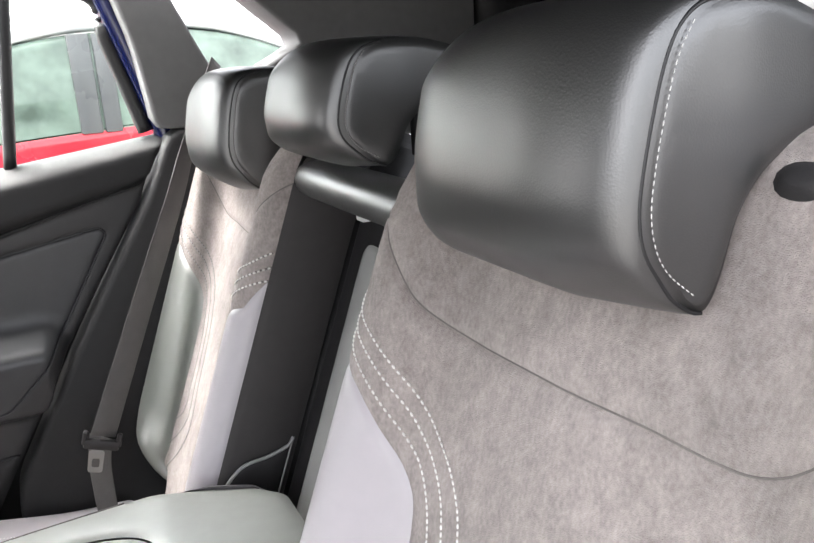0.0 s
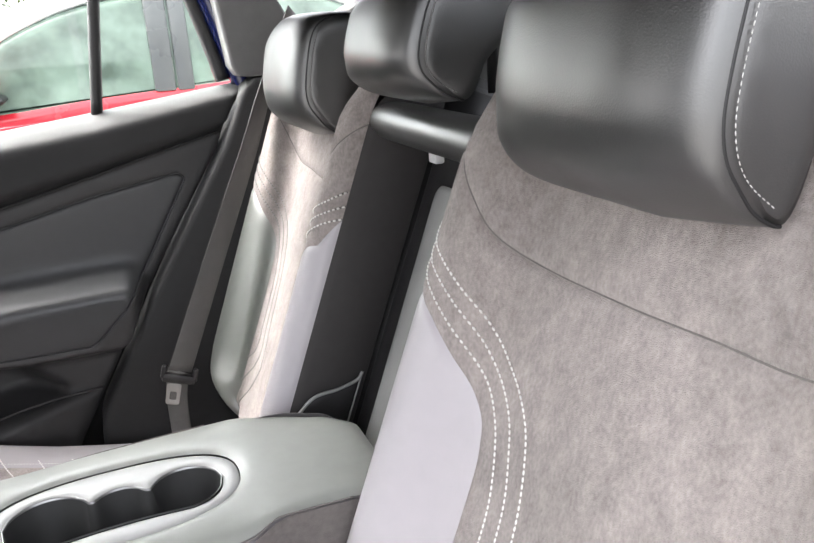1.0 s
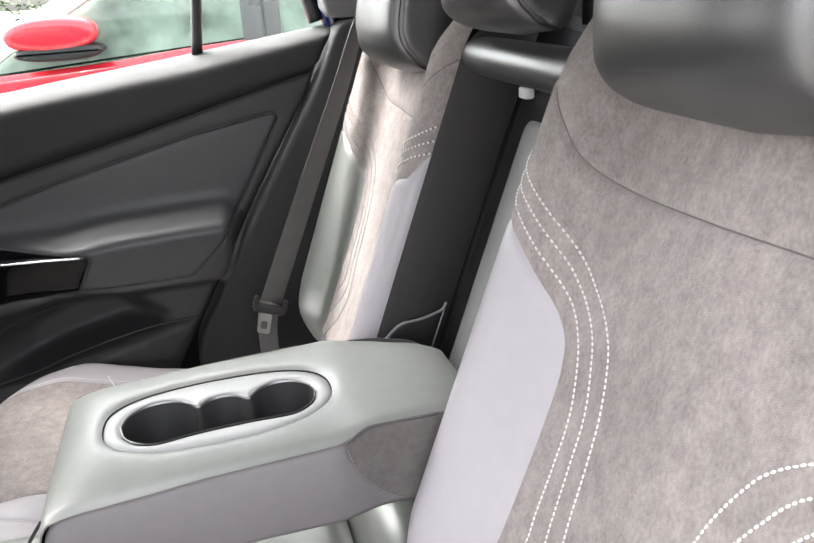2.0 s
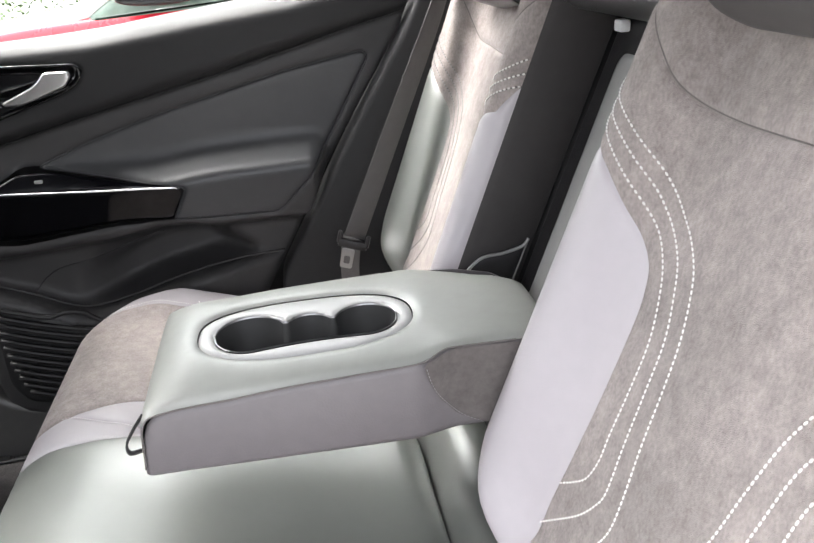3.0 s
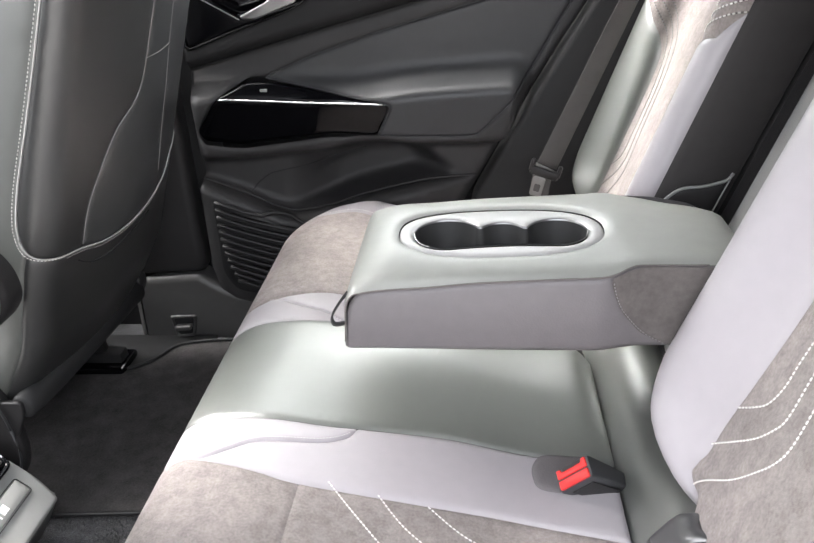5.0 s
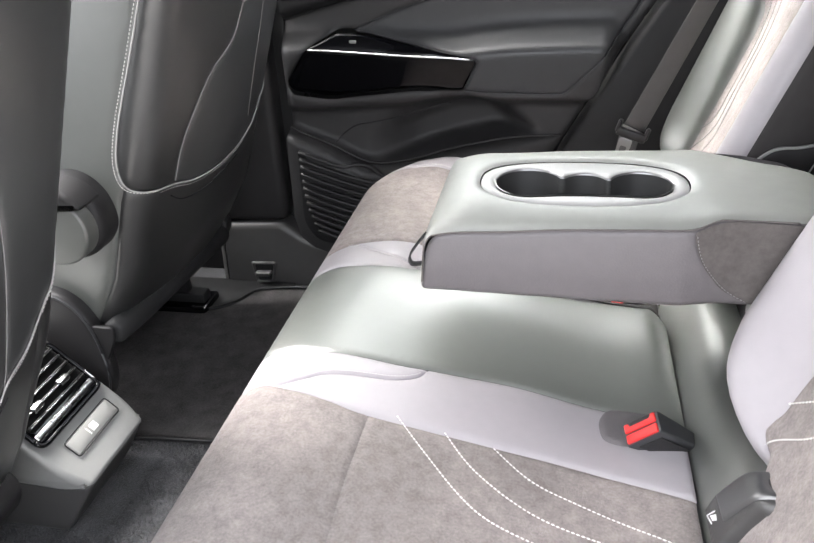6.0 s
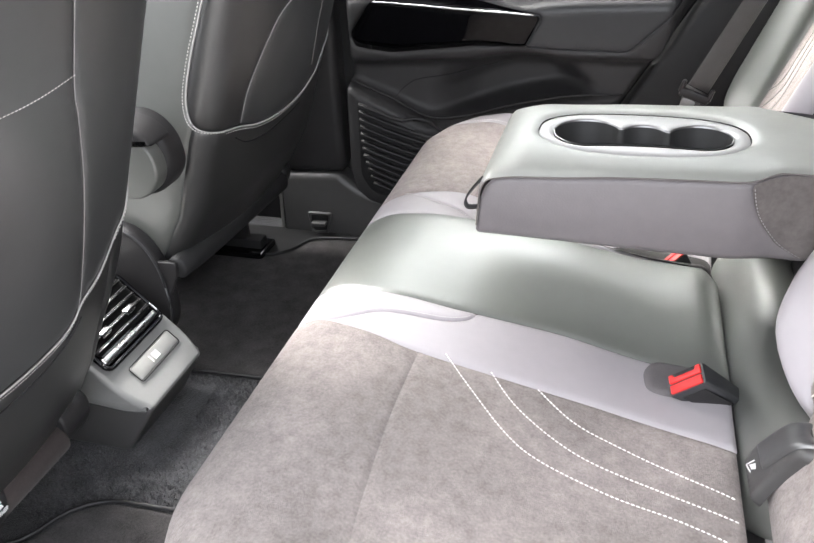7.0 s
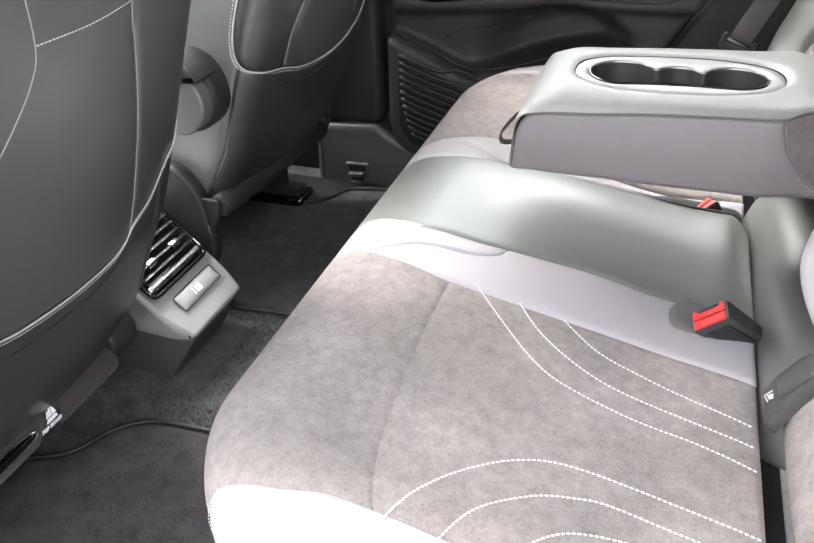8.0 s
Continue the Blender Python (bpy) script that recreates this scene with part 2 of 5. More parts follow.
def skin(rings, mat, name, parent=None, label="", closed=True, caps=True, sharp=0.0):
    """A skin over rings of equal count."""
    rings = [np.array(r) for r in rings]
    n = len(rings[0])
    bm = bmesh.new()
    vs = [[bm.verts.new(p) for p in r] for r in rings]
    for a, b in zip(vs, vs[1:]):
        for j in range(n if closed else n - 1):
            k = (j + 1) % n
            bm.faces.new((a[j], a[k], b[k], b[j]))
    if caps and closed:
        bm.faces.new(vs[0][::-1])
        bm.faces.new(vs[-1])
    bmesh.ops.recalc_face_normals(bm, faces=bm.faces[:])
    return part(name, bm, mat, parent, label, sharp=sharp)


def tube(name, pts, r, mat, parent=None, label="", sides=8, squash=1.0, up=(0, 0, 1)):
    """A round or flattened cord along a line."""
    p = np.array(pts, float)
    t = np.gradient(p, axis=0)
    t /= np.maximum(np.linalg.norm(t, axis=1), 1e-9)[:, None]
    rings = []
    for q, d in zip(p, t):
        s = np.cross(d, up)
        s = s / max(np.linalg.norm(s), 1e-6)
        u = np.cross(s, d)
        rings.append([q + (s * math.cos(a) + u * math.sin(a) * squash) * r for a in np.linspace(0, 2 * math.pi, sides, endpoint=False)])
    return skin(rings, mat, name, parent, label)


def ribbon(name, pts, across, half, thick, mat, parent=None, label=""):
    """A flat band along a line; across: its width's direction at each point, or one for all."""
    p = np.array(pts, float)
    t = np.gradient(p, axis=0)
    t /= np.maximum(np.linalg.norm(t, axis=1), 1e-9)[:, None]
    a = np.broadcast_to(np.array(across, float), p.shape)
    rings = []
    for q, d, s in zip(p, t, a):
        s = s - d * (s @ d)
        s = s / np.linalg.norm(s)
        u = np.cross(s, d)
        rings.append([q + s * half * x + u * thick * y for x, y in ((-1, -0.3), (-0.94, 0.5), (-0.5, 0.62), (-0.42, 0.5), (0.42, 0.5), (0.5, 0.62), (0.94, 0.5), (1, -0.3), (0.94, -0.5), (-0.94, -0.5))])
    return skin(rings, mat, name, parent, label)


def offset_loop(loop, d):
    """The loop drawn in by d."""
    t = np.roll(loop, -1, axis=0) - np.roll(loop, 1, axis=0)
    n = np.stack([-t[:, 1], t[:, 0]], 1) / np.maximum(np.linalg.norm(t, axis=1), 1e-9)[:, None]
    area = np.sum(loop[:, 0] * np.roll(loop[:, 1], -1) - np.roll(loop[:, 0], -1) * loop[:, 1])
    return loop + n * d * (1 if area > 0 else -1)


def slab(name, loop, frame3, a, b, r, mat, parent=None, label="", steps=5, sharp=0.0):
    """A profile drawn out from a to b along the third way, its rims rounded by r. frame3(u, v, w) -> place."""
    loop = np.array(loop, float)
    rings = []
    for k in range(steps + 1):
        g = math.pi / 2 * k / steps
        rings.append((r * (1 - math.sin(g)), a + r * (1 - math.cos(g))))
    for k in range(steps, -1, -1):
        g = math.pi / 2 * k / steps
        rings.append((r * (1 - math.sin(g)), b - r * (1 - math.cos(g))))
    out = []
    for d, w in rings:
        q = offset_loop(loop, d) if d else loop
        out.append([frame3(u, v, w) for u, v in q])
    return skin(out, mat, name, parent, label, sharp=sharp)


def box(name, lo, hi, r, mat, parent=None, label="", segments=2, turn=None):
    """A box with rounded edges; turn: a pose applied to it."""
    bm = bmesh.new()
    bmesh.ops.create_cube(bm, size=1)
    lo, hi = Vector(lo), Vector(hi)
    for v in bm.verts:
        v.co = Vector([(lo[i] + hi[i]) / 2 + v.co[i] * (hi[i] - lo[i]) for i in range(3)])
    if r:
        bmesh.ops.bevel(bm, geom=bm.edges[:], offset=r, segments=segments, affect="EDGES", profile=0.5)
    if turn is not None:
        bm.transform(turn)
    return part(name, bm, mat, parent, label, sharp=40)


def rounded(pts, r, n=5):
    """A polygon with its corners rounded by about r."""
    p = [np.array(q, float) for q in pts]
    out = []
    for i in range(len(p)):
        a, b, c = p[i - 1], p[i], p[(i + 1) % len(p)]
        u, v = (a - b), (c - b)
        k = min(r, np.linalg.norm(u) * 0.45, np.linalg.norm(v) * 0.45)
        u, v = u / np.linalg.norm(u) * k, v / np.linalg.norm(v) * k
        for t in np.linspace(0, 1, n):
            out.append((1 - t) ** 2 * (b + u) + 2 * t * (1 - t) * b + t * t * (b + v))
    return np.array(out)

# ---- setting: floor, lining, pillars ----
FLOOR = 0.0
floor = tagged(box("floor", (-1.6, -0.74, -0.06), (0.2, 0.76, FLOOR), 0, CARPET), "dark grey tufted carpet of the car floor", "floor", kind="structure")
# out of view; added to keep front light off the floor
tagged(box("wall_front", (-1.66, -0.78, -0.06), (-1.6, 0.76, 0.76), 0.01, LINING), "dark board added out of view to block light from the front", "wall", kind="structure")
# near side is out of view; added to shade and shape light from there
quarter = tagged(new("wall_side"), "dark near side out of view, added to shape the light through its openings", "wall", kind="structure")
box("quarter_lining", (0.62, -0.72, 0.1), (1.16, -0.68, 0.93), 0.01, LINING, quarter)
box("rear_pillar", (0.86, -0.72, 0.93), (1.16, -0.68, 1.2), 0.01, LINING, quarter)
box("front_lining", (-1.6, -0.78, -0.05), (-0.62, -0.74, 0.78), 0.01, SHELL, quarter)
box("centre_pillar", (-0.72, -0.77, 0.0), (-0.60, -0.70, 1.2), 0.01, SHELL, quarter)
side = tagged(box("wall_door", (-1.6, 0.72, -0.05), (-0.68, 0.76, 0.86), 0.01, SHELL), "dark lining of the far front door", "wall", kind="structure")
# the roof gap is made up and unglazed, sized to set the top light
ceiling = tagged(new("ceiling"), "dark cloth roof lining round an added gap for top light", "ceiling", kind="structure")
box("rear_lining", (-0.58, -0.60, 1.2), (1.3, 0.62, 1.24), 0.01, LINING, ceiling)
# the far strip is widened to keep top light off the far seat
for ya, yb in ((-0.62, -0.48), (0.22, 0.64)):
    box("side_lining", (-0.95, ya, 1.2), (-0.58, yb, 1.24), 0.01, LINING, ceiling)
box("front_lining", (-1.03, -0.60, 1.2), (-0.95, 0.62, 1.24), 0.01, LINING, ceiling)
hatch = tagged(new("wall_back"), "dark lining round the rear window", "wall", kind="structure")
box("lower_lining", (1.1, -0.66, 0.2), (1.16, 0.68, 0.96), 0.01, LINING, hatch)
box("side_lining", (1.1, 0.28, 0.95), (1.16, 0.68, 1.2), 0.01, LINING, hatch)
box("side_lining", (1.1, -0.66, 0.95), (1.16, -0.5, 1.2), 0.01, LINING, hatch)

def ellipse(cx, cz, a, b, n=28, turn=0.0, power=2.3):
    t = np.linspace(0, 2 * math.pi, n, endpoint=False)
    u = np.sign(np.cos(t)) * np.abs(np.cos(t)) ** (2 / power) * a
    v = np.sign(np.sin(t)) * np.abs(np.sin(t)) ** (2 / power) * b
    return np.stack([cx + u * math.cos(turn) - v * math.sin(turn), cz + u * math.sin(turn) + v * math.cos(turn)], 1)


# second panel out of view, added to close the front
front = tagged(box("wall_front", (-1.66, -0.72, -0.06), (-1.6, 0.74, 0.72), 0.01, SHELL), "plain dark panel added out of view to close the front", "wall", kind="structure")

# ---- rear backrests ----
LEAN_BACK = radians(20.8)
BX, BZ = 0.328, 0.27
WIDE = 0.53
HALF = WIDE / 2
CROSS = [(-0.16, 0.012, -0.14), (-0.06, 0.002, -0.04), (-0.03, 0.0, -0.006), (-0.008, 0.002, 0.018), (0.012, 0.012, 0.035), (0.035, 0.03, 0.044), (0.055, 0.05, 0.042), (0.08, 0.075, 0.03), (0.11, 0.107, 0.008), (0.14, 0.139, 0.0), (0.2, 0.2, 0.0), (HALF, HALF, 0.003)]
CROSS = spline(CROSS + [(WIDE - s, WIDE - l, w) for s, l, w in CROSS[-2::-1]], 8)


def lean(y, v, w):
    """Places from across, up along the backrest and out of its face."""
    y, v, w = np.broadcast_arrays(np.asarray(y, float), v, w)
    return np.stack([BX + v * math.sin(LEAN_BACK) - w * math.cos(LEAN_BACK), y, BZ + v * math.cos(LEAN_BACK) + w * math.sin(LEAN_BACK)], -1)


def back_surface(y0, sign):
    def place(s, v):
        l, w = np.interp(s, CROSS[:, 0], CROSS[:, 1]), np.interp(s, CROSS[:, 0], CROSS[:, 2])
        if sign > 0:
            w = np.where((w > 0) & (s < 0.13), w * 1.5, w)
        w = np.where(w > 0, w * (1 - 0.6 * smooth01((v - 0.66) / 0.12)) * (0.35 + 0.65 * smooth01((v + 0.02) / 0.16)), w)
        g = np.clip((v - 0.75) / 0.05, 0, 1.6)
        up = np.where(v > 0.75, 0.75 + 0.05 * np.sin(g), v)
        w = w - np.where(v > 0.75, 0.05 * (1 - np.cos(g)), 0) - 6 * np.clip(0.05 - v, 0, 1) ** 2
        rim = np.minimum(s, WIDE - s)
        w = w - np.minimum(12 * np.clip(0.15 - v, 0, 1) ** 2, 0.14) * (1 - smooth01((rim - 0.09) / 0.06))
        inset = (0.055 * np.clip((0.20 - v) / 0.08, 0, 1.3) ** 2 * np.clip(1 - rim / 0.19, 0, 1.1) + 0.03 * np.clip((0.19 - v) / 0.17, 0, 1.2) ** 1.5 * np.clip(1 - rim / HALF, 0, 1)) * np.where(s < HALF, 1, -1)
        return lean(y0 + sign * (l + inset), up, w)
    return on(place) if sign < 0 else flipped(on(place))


def mirror(line):
    return [(WIDE - s, v) for s, v in line]


BOLSTER = [(0.02, 0.533), (0.049, 0.522), (0.071, 0.506), (0.09, 0.489), (0.106, 0.474), (0.121, 0.455), (0.128, 0.436), (0.133, 0.403), (0.134, 0.33), (0.133, 0.276), (0.131, 0.22), (0.127, 0.16), (0.115, 0.135), (0.097, 0.11), (0.085, 0.05), (0.075, 0.0)]
SEAM = [(0.0, 0.698), (0.03, 0.666), (0.06, 0.636), (0.095, 0.606), (0.145, 0.597), (0.25, 0.599)]
SEAM_OUT = [(0.33, 0.603), (0.375, 0.604), (0.4, 0.609), (0.422, 0.624), (0.45, 0.655), (0.49, 0.685), (WIDE, 0.7)]
ROW_A = [(0.0, 0.575), (0.024, 0.559), (0.065, 0.529), (0.105, 0.498), (0.12, 0.486), (0.136, 0.468), (0.151, 0.444), (0.167, 0.4), (0.171, 0.349), (0.172, 0.303), (0.174, 0.275), (0.168, 0.25), (0.153, 0.233), (0.134, 0.216)]
ROW_B = [(0.0, 0.592), (0.024, 0.574), (0.058, 0.552), (0.1, 0.522), (0.119, 0.506), (0.14, 0.489), (0.157, 0.472), (0.169, 0.452), (0.186, 0.411), (0.192, 0.361), (0.197, 0.309), (0.203, 0.262), (0.197, 0.242), (0.182, 0.218), (0.156, 0.19), (0.128, 0.164)]
ROW_C = [(0.002, 0.61), (0.024, 0.59), (0.049, 0.574), (0.095, 0.543), (0.136, 0.512), (0.158, 0.497), (0.177, 0.48), (0.19, 0.461), (0.205, 0.421), (0.213, 0.375), (0.219, 0.326), (0.228, 0.276), (0.231, 0.247), (0.226, 0.227), (0.213, 0.204), (0.184, 0.165), (0.14, 0.132), (0.104, 0.112)]


def rear_backrest(y0, sign, label):
    seat = thing("rear_passenger_seat", label, "car seat", "rear seats")
    face = back_surface(y0, sign)
    drop = 0.028 if sign > 0 else 0.0
    shift = lambda q: np.stack([q[:, 0], q[:, 1] - drop * smooth01((q[:, 1] - 0.1) / 0.3)], 1)
    bol = shift(spline(BOLSTER, 10))
    seam = spline(SEAM, 10)
    seam_all = shift(np.vstack([seam, spline(SEAM_OUT, 10)]))
    E0, E1 = 0.0, WIDE
    top = [(E1, 0.69), (E1 - 0.012, 0.78), (E1 - 0.05, 0.828), (E0 + 0.05, 0.828), (E0 + 0.012, 0.78)]
    panel("upper_panel", np.vstack([seam_all, top]), face, SUEDE, seat, "grey suede top of the backrest", step=0.010)
    p, n = face(*even(seam_all, 0.006).T)
    # dark cord sunk in the seam stands for the shade of its crease
    tube("seam", p - n * 0.0034, 0.0009, SEAMLINE, seat, "dark cord for the shade in the sewn seam", sides=6)
    left = np.vstack([[(E0, 0.545)], bol])
    right = np.array(mirror(left))[::-1]
    centre = np.vstack([seam_all[::-1], [(E0, 0.6)], left, [(0.2, -0.01), (0.33, -0.01)], right, [(E1, 0.6)]])
    panel("centre_panel", centre, face, SUEDE, seat, "mottled grey suede centre of the backrest", step=0.010)
    for flip in (False, True):
        q = np.vstack([left, [(0.03, -0.02), (E0, -0.02)]])
        # far outer bolster takes GREY: its shade is put into the colour
        panel("side_bolster", mirror(q) if flip else q, face, GREY if flip and sign > 0 else LIGHT, seat, "side bolster in grey for the shade on it" if flip and sign > 0 else "pale lilac-white smooth vinyl side bolster", step=0.010)
        q = [(E0, 0.70), (E0, -0.02), (-0.075, -0.02), (-0.075, 0.79), (-0.03, 0.79)]
        panel("side_cover", mirror(q) if flip else q, face, COVER, seat, "dark smooth side of the backrest", step=0.03)
        for row in (ROW_A, ROW_B, ROW_C):
            line = shift(spline(row, 10))
            if flip:
                line = np.array(mirror(line)) + (np.array([0.018, 0.0]) if sign < 0 else 0.0)
            elif sign > 0:
                line = line[line[:, 1] > 0.495]
            if sign > 0:
                # the shade in the far grooves is added as a dark cord
                p, n = face(*even(line, 0.006).T)
                tube("pleat", p - n * 0.0002, 0.0011, SEAMLINE, seat, "dark cord for the shade in the stitched groove", sides=5)
            # far outer rows take grey thread for the shade over them
            stitches("stitching", line, face, THREAD if sign < 0 or not flip else GREYTHREAD, seat, label="white decorative stitching")
    bm = bmesh.new()
    bmesh.ops.create_cube(bm, size=1)
    for v in bm.verts:
        v.co = Vector(lean(y0 + sign * (HALF + v.co.x * (WIDE - 0.03)), 0.38 + v.co.y * 0.78, -0.1 + v.co.z * 0.11))
    bmesh.ops.recalc_face_normals(bm, faces=bm.faces[:])
    bmesh.ops.bevel(bm, geom=bm.edges[:], offset=0.02, segments=3, affect="EDGES")
    part("back_shell", bm, SHELL, seat)
    return seat, face


near_back, near_face = rear_backrest(-0.105, -1, "grey suede rear backrest with pale side bolsters and white stitching")
far_back, far_face = rear_backrest(0.135, 1, "grey suede rear backrest beside the belt with pale bolsters")

v = np.linspace(0.10, 0.27, 24)
p, n = near_face(-0.035 - 1.6 * (v - 0.18) ** 2, v)
tube("side_piping", p + n * 0.002, 0.0034, MAUVE, near_back, "grey piping on the side of the backrest", sides=8)
p, n = near_face(-0.022 - 1.2 * (v - 0.18) ** 2, v)
tube("side_seam", p + n * 0.001, 0.0012, PIPE, near_back, "dark seam beside the piping", sides=6)

# ---- head restraints ----
HEAD = [(0.508, 0.966), (0.509, 0.985), (0.514, 1.013), (0.521, 1.04), (0.531, 1.058), (0.551, 1.069), (0.59, 1.070), (0.63, 1.058), (0.658, 1.042), (0.668, 1.025), (0.662, 1.006), (0.645, 0.999), (0.618, 0.993), (0.594, 0.98), (0.578, 0.96), (0.572, 0.944), (0.567, 0.928), (0.56, 0.914), (0.55, 0.9095), (0.534, 0.919), (0.521, 0.935), (0.512, 0.949)]


def headrest(y0, y1, dx, dz, scale, thread, label, deep=1.0):
    """A head restraint that hangs over the front of the backrest; y0: its flat end with the sewn panel, y1: its rounded end."""
    top = thing("headrest", label, "headrest", "rear headrests")
    loop = even(spline(HEAD[11:] + HEAD[:11], 6, True), 0.005, True)
    ref = np.array([0.55, 0.91])
    core = np.array([0.60, 1.0])
    size = np.array([scale * deep, scale])
    front = smooth01((0.60 - loop[:, 0]) / 0.055) * smooth01((loop[:, 1] - 0.895) / 0.05)
    lid = smooth01((loop[:, 1] - 1.03) / 0.04)
    low = smooth01((0.965 - loop[:, 1]) / 0.045)
    rings = []
    steps = np.r_[np.linspace(0, 0.06, 6), np.linspace(0.09, 0.55, 10), 0.55 + 0.45 * np.sin(np.linspace(0.1, math.pi / 2, 16))]
    for u in steps:
        bulge = 0.026 * math.sqrt(max(1 - (1 - min(u / 0.30, 1)) ** 2, 0))
        late = 0.52 - 0.27 * lid + 0.20 * low
        shrink = (1 - np.clip((u - late) / (1 - late), 0, 0.9999) ** 2.4) ** (1 / 2.4)
        shrink = shrink[:, None]
        p = loop - np.stack([front * bulge, -0.25 * lid * bulge + 0.010 * low * min(u / 0.3, 1)], 1)
        p = core + (p - core) * (0.04 + 0.96 * shrink)
        p = (p - ref) * size + ref
        rings.append(np.stack([p[:, 0] + dx, np.full(len(p), y0 + (y1 - y0) * u), p[:, 1] + dz], 1))
    skin(rings, DARK, "cushion", top, "black grained leather front")

    def face(a, b):
        p = np.stack([(a - ref[0]) * size[0] + ref[0] + dx, y0 - 0.001 - 0.004 * smooth01((a - 0.53) / 0.05) + 0.35 * np.clip(a - 0.61, 0, 1) ** 2, (b - ref[1]) * scale + ref[1] + dz], -1)
        return p, np.stack([0 * a, -1 + 0 * a, 0 * a], -1)
    panel("side_panel", offset_loop(loop, 0.0008), face, DARK, top, "black leather side panel", step=0.010, groove=0.0045, width=0.005)
    row = spline([(x + 0.0068, z + 0.001) for x, z in (HEAD[4], HEAD[3], HEAD[2], HEAD[1], HEAD[0], HEAD[21], HEAD[20])] + [(0.546, 0.921)], 8)
    stitches("stitching", row, face, thread, top, pitch=0.0040, long=0.0027, thick=0.00045, label="light stitching")
    rim = offset_loop(loop, 0.0006)
    p, _ = face(rim[:, 0], rim[:, 1])
    first = int(np.argmax(rim[:, 0]))
    order = [i for i in np.roll(np.arange(len(rim)), -first) if rim[i, 0] < 0.556]
    tube("piping", even(np.array([p[i] for i in order]), 0.004) + np.array([0, 0.0015, 0]), 0.0012, PIPE, top, sides=6, up=(0, 1, 0))
    for q in (y0 + (y1 - y0) * 0.25, y0 + (y1 - y0) * 0.72):
        tube("post", [((0.64 - ref[0]) * scale + ref[0] + dx, q, 1.02 + dz), (0.615 + dx, q, 0.93 + dz * 0.5)], 0.006, SHELL, top)
    return top


headrest(-0.457, -0.195, 0.0, 0.0, 1.0, SILKTHREAD, "large black leather headrest with light stitching")
headrest(-0.088, 0.132, -0.004, 0.043, 0.70, GREYTHREAD, "black leather headrest of the middle seat", 1.45)
headrest(0.30, 0.56, -0.012, -0.028, 1.0, SEAMLINE, "black leather headrest over the far seat")
for base, sign in ((near_face, -1), (far_face, 1)):
    for s in (0.372, 0.158):
        guide = thing("headrest_guide", "dark plastic headrest guide on top of the backrest", "headrest guide", "headrest guides")
        panel("collar", np.array([(s, 0.757)]) + ellipse(0, 0, 0.016, 0.011, 24), base, SHELL, guide, step=0.008, lift=0.006, groove=0.006, width=0.006)

# ---- rear bench cushion ----
NOSE = spline([(-0.55, -0.23, 0.03), (-0.36, -0.257, 0.215), (-0.30, -0.265, 0.272), (-0.27, -0.262, 0.303), (-0.24, -0.247, 0.332), (-0.2, -0.209, 0.353), (-0.16, -0.16, 0.358), (-0.12, -0.12, 0.356), (-0.066, -0.066, 0.345), (0.08, 0.08, 0.31), (0.2, 0.2, 0.284), (0.3, 0.3, 0.274), (0.36, 0.36, 0.262), (0.42, 0.42, 0.25)], 8)
MID = 0.012


def bench(p, y):
    p, y = np.asarray(p, float), np.asarray(y, float)
    x, z = np.interp(p, NOSE[:, 0], NOSE[:, 1]), np.interp(p, NOSE[:, 0], NOSE[:, 2])
    out = np.abs(y - MID)
    ends = np.clip((out - 0.48) / 0.14, 0, 1.2)
    x = x + 0.062 * ends**2 * np.clip((0.05 - p) / 0.25, 0, 1)
    z = z + 0.039 * smooth01((y + 0.10) / 0.19) * smooth01((0.148 - y) / 0.032) * smooth01((p + 0.22) / 0.34) * smooth01((0.335 - p) / 0.05)
    z = z - 0.030 * smooth01((y - 0.138) / 0.02) * smooth01((0.27 - y) / 0.09) * smooth01((p + 0.12) / 0.1) * smooth01((0.36 - p) / 0.04)
    z = z + 0.010 * smooth01((out - 0.5) / 0.08) * smooth01((p + 0.2) / 0.1) - 3.2 * np.clip(out - 0.605, 0, 1) ** 1.5
    return np.stack([x, y, z], -1)


bench_face = on(bench)


def over(line):
    """The line on the far side; its outer part lies a little nearer the middle."""
    return [(p, 2 * MID - y - 0.055 * min(max((MID - y - 0.24) / 0.33, 0), 1)) for p, y in line]


cushion = thing("rear_seat_cushion", "long rear bench cushion of grey suede, pale vinyl and grey leather", "seat cushion")
TOP_LINE = spline([(-0.5, -0.09), (-0.3, -0.095), (-0.253, -0.1), (-0.193, -0.107), (-0.136, -0.109), (-0.053, -0.105), (-0.016, -0.1), (0.1, -0.087), (0.209, -0.092), (0.32, -0.098)], 8)
LOW_LINE = spline([(-0.5, -0.165), (-0.3, -0.168), (-0.244, -0.176), (-0.206, -0.182), (-0.167, -0.196), (-0.118, -0.208), (-0.066, -0.216), (0.077, -0.213), (0.189, -0.213), (0.316, -0.23)], 8)
CUT = spline([(-0.201, -0.186), (-0.186, -0.184), (-0.162, -0.169), (-0.137, -0.156), (-0.094, -0.147), (-0.06, -0.14), (-0.038, -0.13), (-0.023, -0.117), (-0.016, -0.101)], 8)
OUT_LINE = spline([(-0.5, -0.60), (-0.25, -0.60), (-0.149, -0.602), (-0.05, -0.592), (0.1, -0.59), (0.316, -0.60)], 8)
